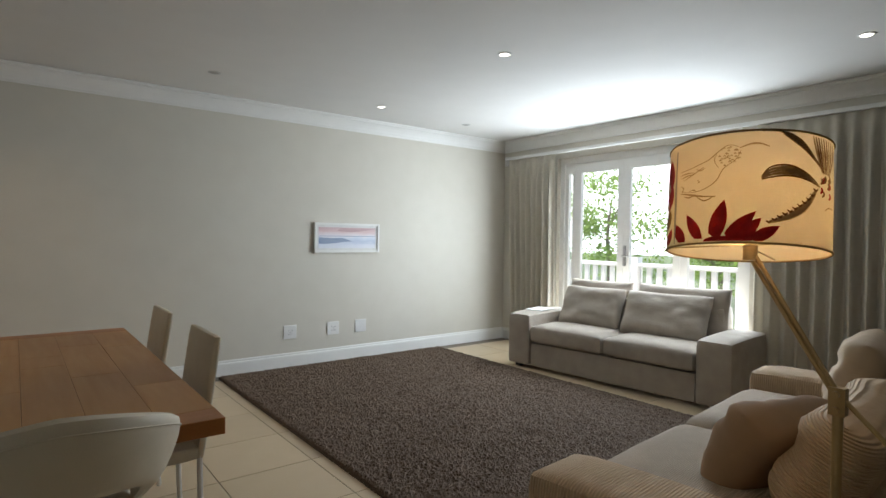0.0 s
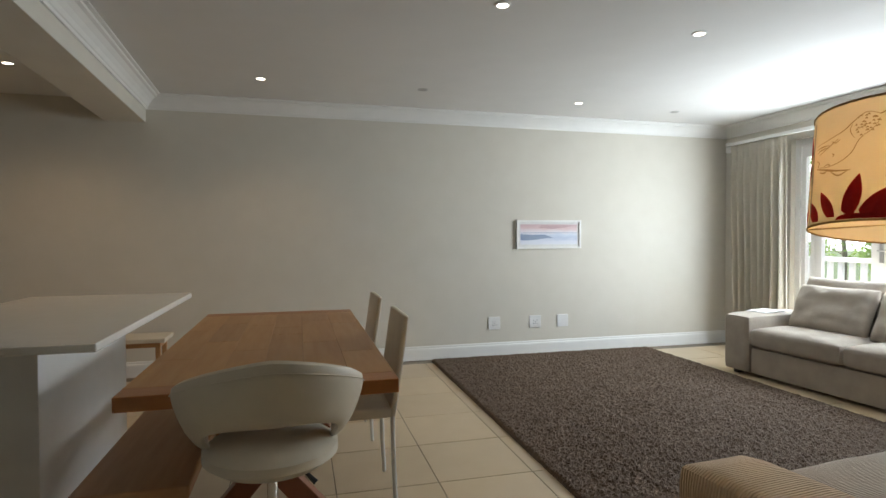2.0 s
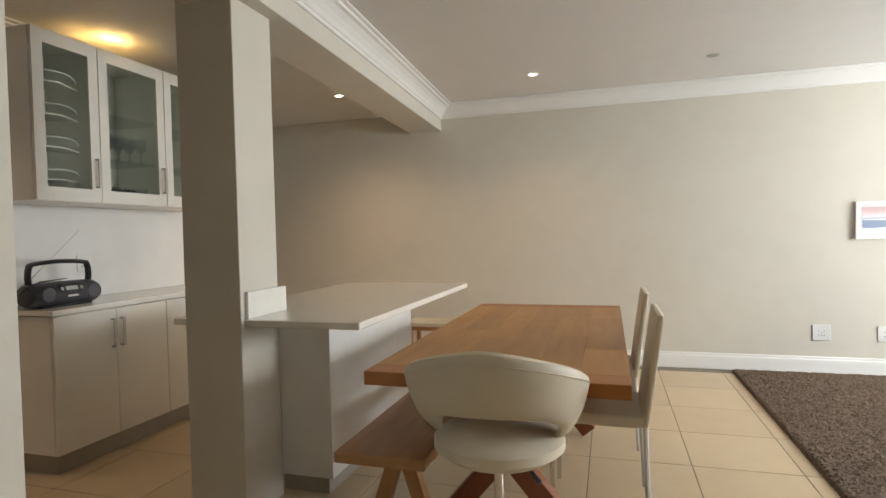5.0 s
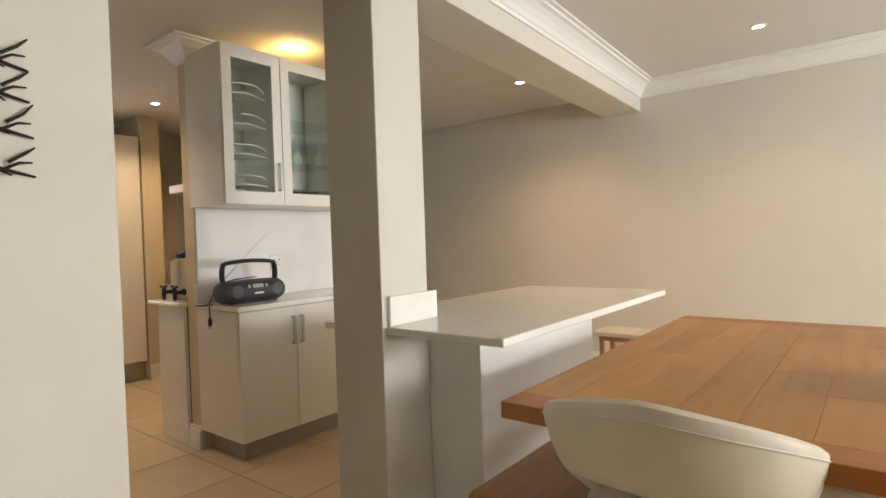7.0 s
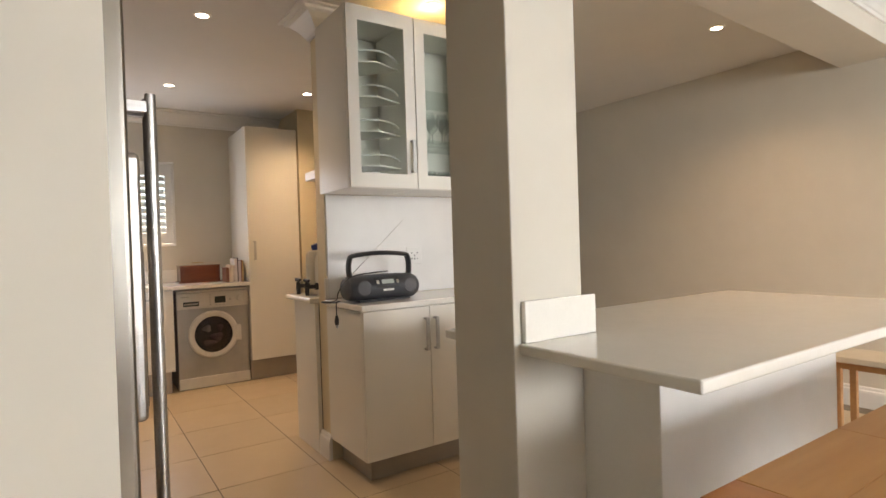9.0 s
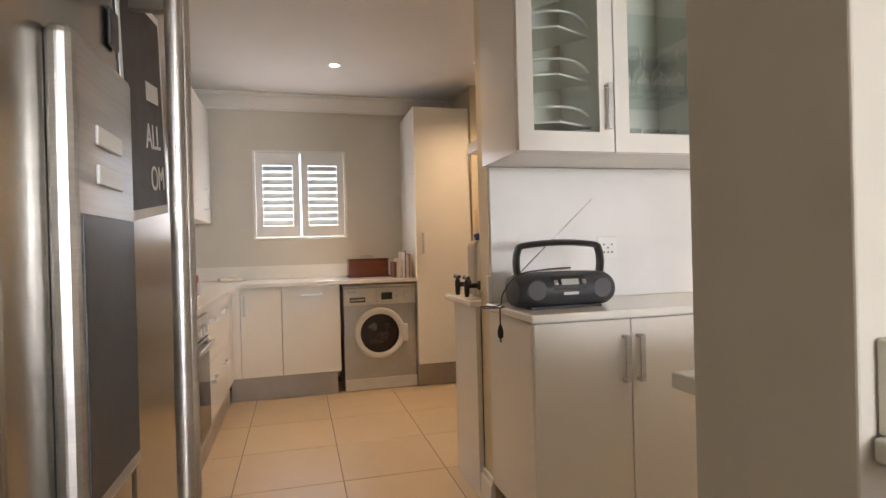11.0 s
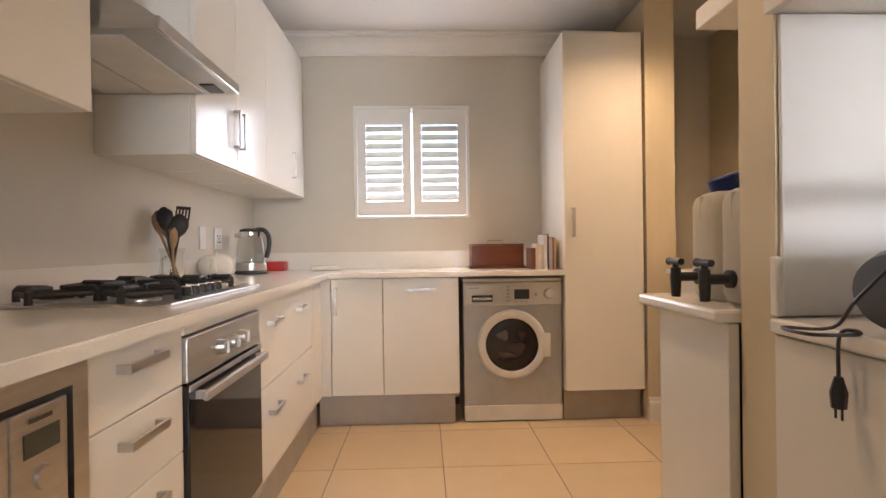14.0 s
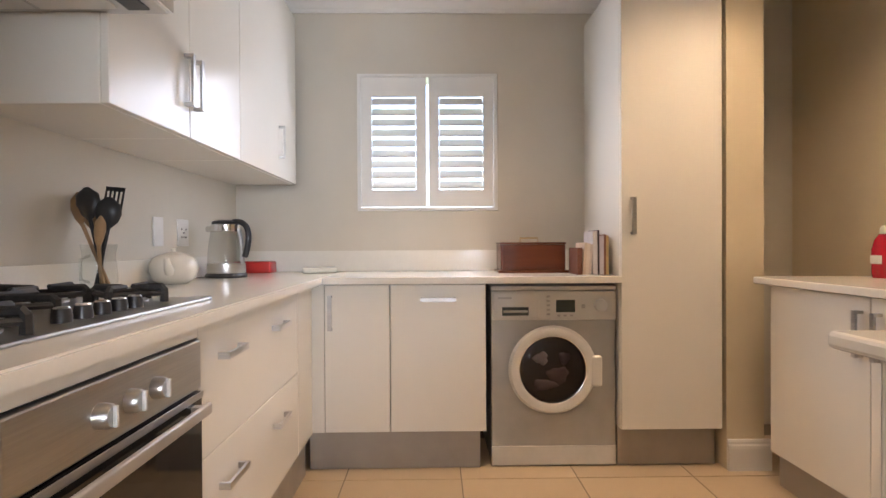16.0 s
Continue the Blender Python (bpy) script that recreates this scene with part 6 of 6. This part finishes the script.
# curtains
def curtain(y0, y1, folds, seed, label, flare=0.0):
    c = thing("curtain", pose(EAST - 0.115, (y0 + y1) / 2, 0.02), label, "curtain", "window curtains")
    bm = bmesh.new()
    n, rows = folds * 10, 16
    rnd2 = random.Random(seed)
    amp = [rnd2.uniform(0.6, 1.15) for _ in range(folds + 2)]
    ph = [rnd2.uniform(-0.5, 0.5) for _ in range(folds + 2)]
    grid = []
    w = y1 - y0
    for j in range(rows + 1):
        z = 2.28 * j / rows
        row = []
        for i in range(n + 1):
            f = i / 10
            k = int(f)
            loose = 1 - (j / rows) * 0.35
            pinch = 0.35 if j > rows - 2 else 1
            x = 0.045 * amp[k] * loose * pinch * math.sin(2 * math.pi * f + ph[k] * (1 - j / rows)) + 0.008 * noise.noise(Vector((f * 0.7, z * 1.5, seed)))
            yy = -w / 2 + w * i / n * (1 - flare * (1 - j / rows)) + 0.012 * noise.noise(Vector((f, z * 0.8, seed + 5)))
            row.append(bm.verts.new((x, yy, z)))
        grid.append(row)
    for a, b in zip(grid, grid[1:]):
        for i in range(n):
            bm.faces.new((a[i], a[i + 1], b[i + 1], b[i]))
    cl = part("cloth", bm, CURTAIN, c, "", True)
    solid = cl.modifiers.new("thickness", "SOLIDIFY")
    solid.thickness = 0.004
    return c


curtain(5.23, 5.99, 8, 1, "stone-coloured pleated full-length curtain, drawn back", 0.14)
curtain(0.60, 3.02, 22, 2, "stone-coloured pleated full-length curtain covering the wall")
pm = thing("curtain_rail", pose(EAST - 0.115, 0, 2.315), "cream curtain rail along the window wall", "curtain rail")
part("rail", block(-0.02, 0.02, 0.6, 6.05, -0.012, 0.022, 0.004), TRIM, pm)
for y in (0.8, 2.0, 3.2, 4.4, 5.9):
    part("bracket", block(0.02, 0.114, y - 0.012, y + 0.012, -0.005, 0.02, 0.002), TRIM, pm)
se = thing("alarm_sensor", pose(EAST - 0.02, NORTH - 0.07, 2.30), "small white alarm motion sensor in the corner".replace("motion ", ""), "sensor")
part("case", slab(block(-0.05, 0.0, -0.035, 0.035, -0.06, 0.06, 0.008, 3), pose(-0.01, -0.02, 0, 0, 0, 35)), WHITEPL, se, "", True)

# picture
pc = thing("picture", pose(3.195, NORTH - 0.002, 1.138), "small framed seascape print in a pale wooden frame", "picture")
pf = bmesh.new()
for b in ((-0.38, 0.38, -0.03, 0, 0, 0.022), (-0.38, 0.38, -0.03, 0, 0.286, 0.308), (-0.38, -0.358, -0.03, 0, 0.022, 0.286), (0.358, 0.38, -0.03, 0, 0.022, 0.286)):
    box(pf, *b)
part("frame", pf, TRIM, pc, "pale painted frame")
part("mount", block(-0.358, 0.358, -0.016, -0.002, 0.022, 0.286, 0), PAPER, pc)
art = bpy.data.materials.new("seascape_print")
art.use_nodes = True
an, al = art.node_tree.nodes, art.node_tree.links
tc = an.new("ShaderNodeTexCoord")
sep = an.new("ShaderNodeSeparateXYZ")
al.new(tc.outputs["Object"], sep.inputs[0])
nz = an.new("ShaderNodeTexNoise")
nz.inputs["Scale"].default_value = 3.0
mp = an.new("ShaderNodeMapping")
mp.inputs["Scale"].default_value = (2.2, 1, 9)
al.new(tc.outputs["Object"], mp.inputs["Vector"])
al.new(mp.outputs["Vector"], nz.inputs["Vector"])
m1 = an.new("ShaderNodeMath")
m1.operation = "MULTIPLY_ADD"
m1.inputs[1].default_value = 0.07
al.new(nz.outputs["Fac"], m1.inputs[0])
al.new(sep.outputs["Z"], m1.inputs[2])
mr = an.new("ShaderNodeMapRange")
mr.inputs["From Min"].default_value, mr.inputs["From Max"].default_value = 0.07, 0.30
al.new(m1.outputs[0], mr.inputs["Value"])
cr = an.new("ShaderNodeValToRGB")
stops = ((0.0, (0.74, 0.75, 0.8)), (0.22, (0.68, 0.7, 0.78)), (0.36, (0.5, 0.56, 0.68)), (0.5, (0.62, 0.67, 0.76)), (0.56, (0.74, 0.73, 0.78)), (0.68, (0.74, 0.66, 0.68)), (0.82, (0.68, 0.5, 0.5)), (1.0, (0.6, 0.42, 0.44)))
while len(cr.color_ramp.elements) < len(stops):
    cr.color_ramp.elements.new(0.5)
for e, (p, c) in zip(cr.color_ramp.elements, stops):
    e.position, e.color = p, (*c, 1)
al.new(mr.outputs["Result"], cr.inputs["Fac"])
al.new(cr.outputs["Color"], an["Principled BSDF"].inputs["Base Color"])
an["Principled BSDF"].inputs["Roughness"].default_value = 0.3
pr = part("print", block(-0.335, 0.335, -0.019, -0.0165, 0.045, 0.262, 0), art, pc, "seascape print with pink sky")


def painted(name, outline, mat):
    """A flat printed shape: across and up the sheet, both from 0 to 1."""
    bm = bmesh.new()
    bm.faces.new([bm.verts.new((-0.333 + 0.666 * u, -0.0194, 0.046 + 0.214 * v)) for u, v in outline])
    return part(name, bm, mat, pr)


painted("wave", [(0, 0.22), (0.1, 0.2), (0.29, 0.245), (0.46, 0.32), (0.57, 0.335), (0.49, 0.42), (0.415, 0.495), (0.22, 0.485), (0, 0.52)], SLATE)
painted("horizon", [(0, 0.565), (1, 0.58), (1, 0.6), (0.5, 0.60), (0, 0.59)], SLATE)
painted("cloud", [(0.31, 0.84), (0.55, 0.78), (0.8, 0.86), (1, 0.96), (0.7, 0.985), (0.36, 0.97)], MAUVE)

# branch wall art on the dividing wall
rnd = random.Random(11)
for k, (yy, zz) in enumerate(((1.605, 1.675), (1.605, 1.605), (1.61, 1.525), (1.61, 1.437))):
    br = thing("branch_ornament", pose(-0.638, yy, zz), "dark metal twig ornament fixed to the wall", "wall ornament", "twig ornaments")
    bm = tube([(0.012, -0.25, 0.01), (0.014, -0.1, 0.02), (0.012, 0.0, 0.0), (0.012, 0.075, -0.018)], [0.006, 0.005, 0.005, 0.003], 6)
    for i in range(6):
        y0 = -0.2 + 0.045 * i
        s = 1 if i % 2 else -1
        tube([(0.013, y0, 0.012), (0.02, y0 + 0.03, 0.012 + 0.02 * s), (0.016, y0 + 0.05, 0.012 + 0.035 * s + 0.01 * rnd.random())], [0.004, 0.0035, 0.002], 6, bm)
    tube([(0.012, 0.02, -0.003), (0.018, 0.045, 0.012), (0.014, 0.07, 0.014)], [0.004, 0.003, 0.002], 6, bm)
    part("twig", bm, WIRE, br, "", True)

# ---- floor tiles ----
tile_bm = block(-0.2595, 0.2595, -0.2595, 0.2595, -0.003, 0.0, 0.002, 1)
tile_mesh = bpy.data.meshes.new("tile")
tile_bm.to_mesh(tile_mesh)
tile_bm.free()
tile_mesh.materials.append(TILE)
P = 0.5235
for i in range(-2, 20):
    for j in range(-9, 9):
        x, y = -4.50 + P * i + P / 2, 2.365 + P * j + P / 2
        if x - 0.26 < WEST - 0.2 or x + 0.26 > EAST + 0.2 or y - 0.26 < SOUTH - 0.2 or y + 0.26 > NORTH + 0.3:
            continue
        if x < -0.9 and y < 1.0:
            continue
        t = new("tile", tile_mesh)
        t.parent, t.location = floor, (x, y, 0)
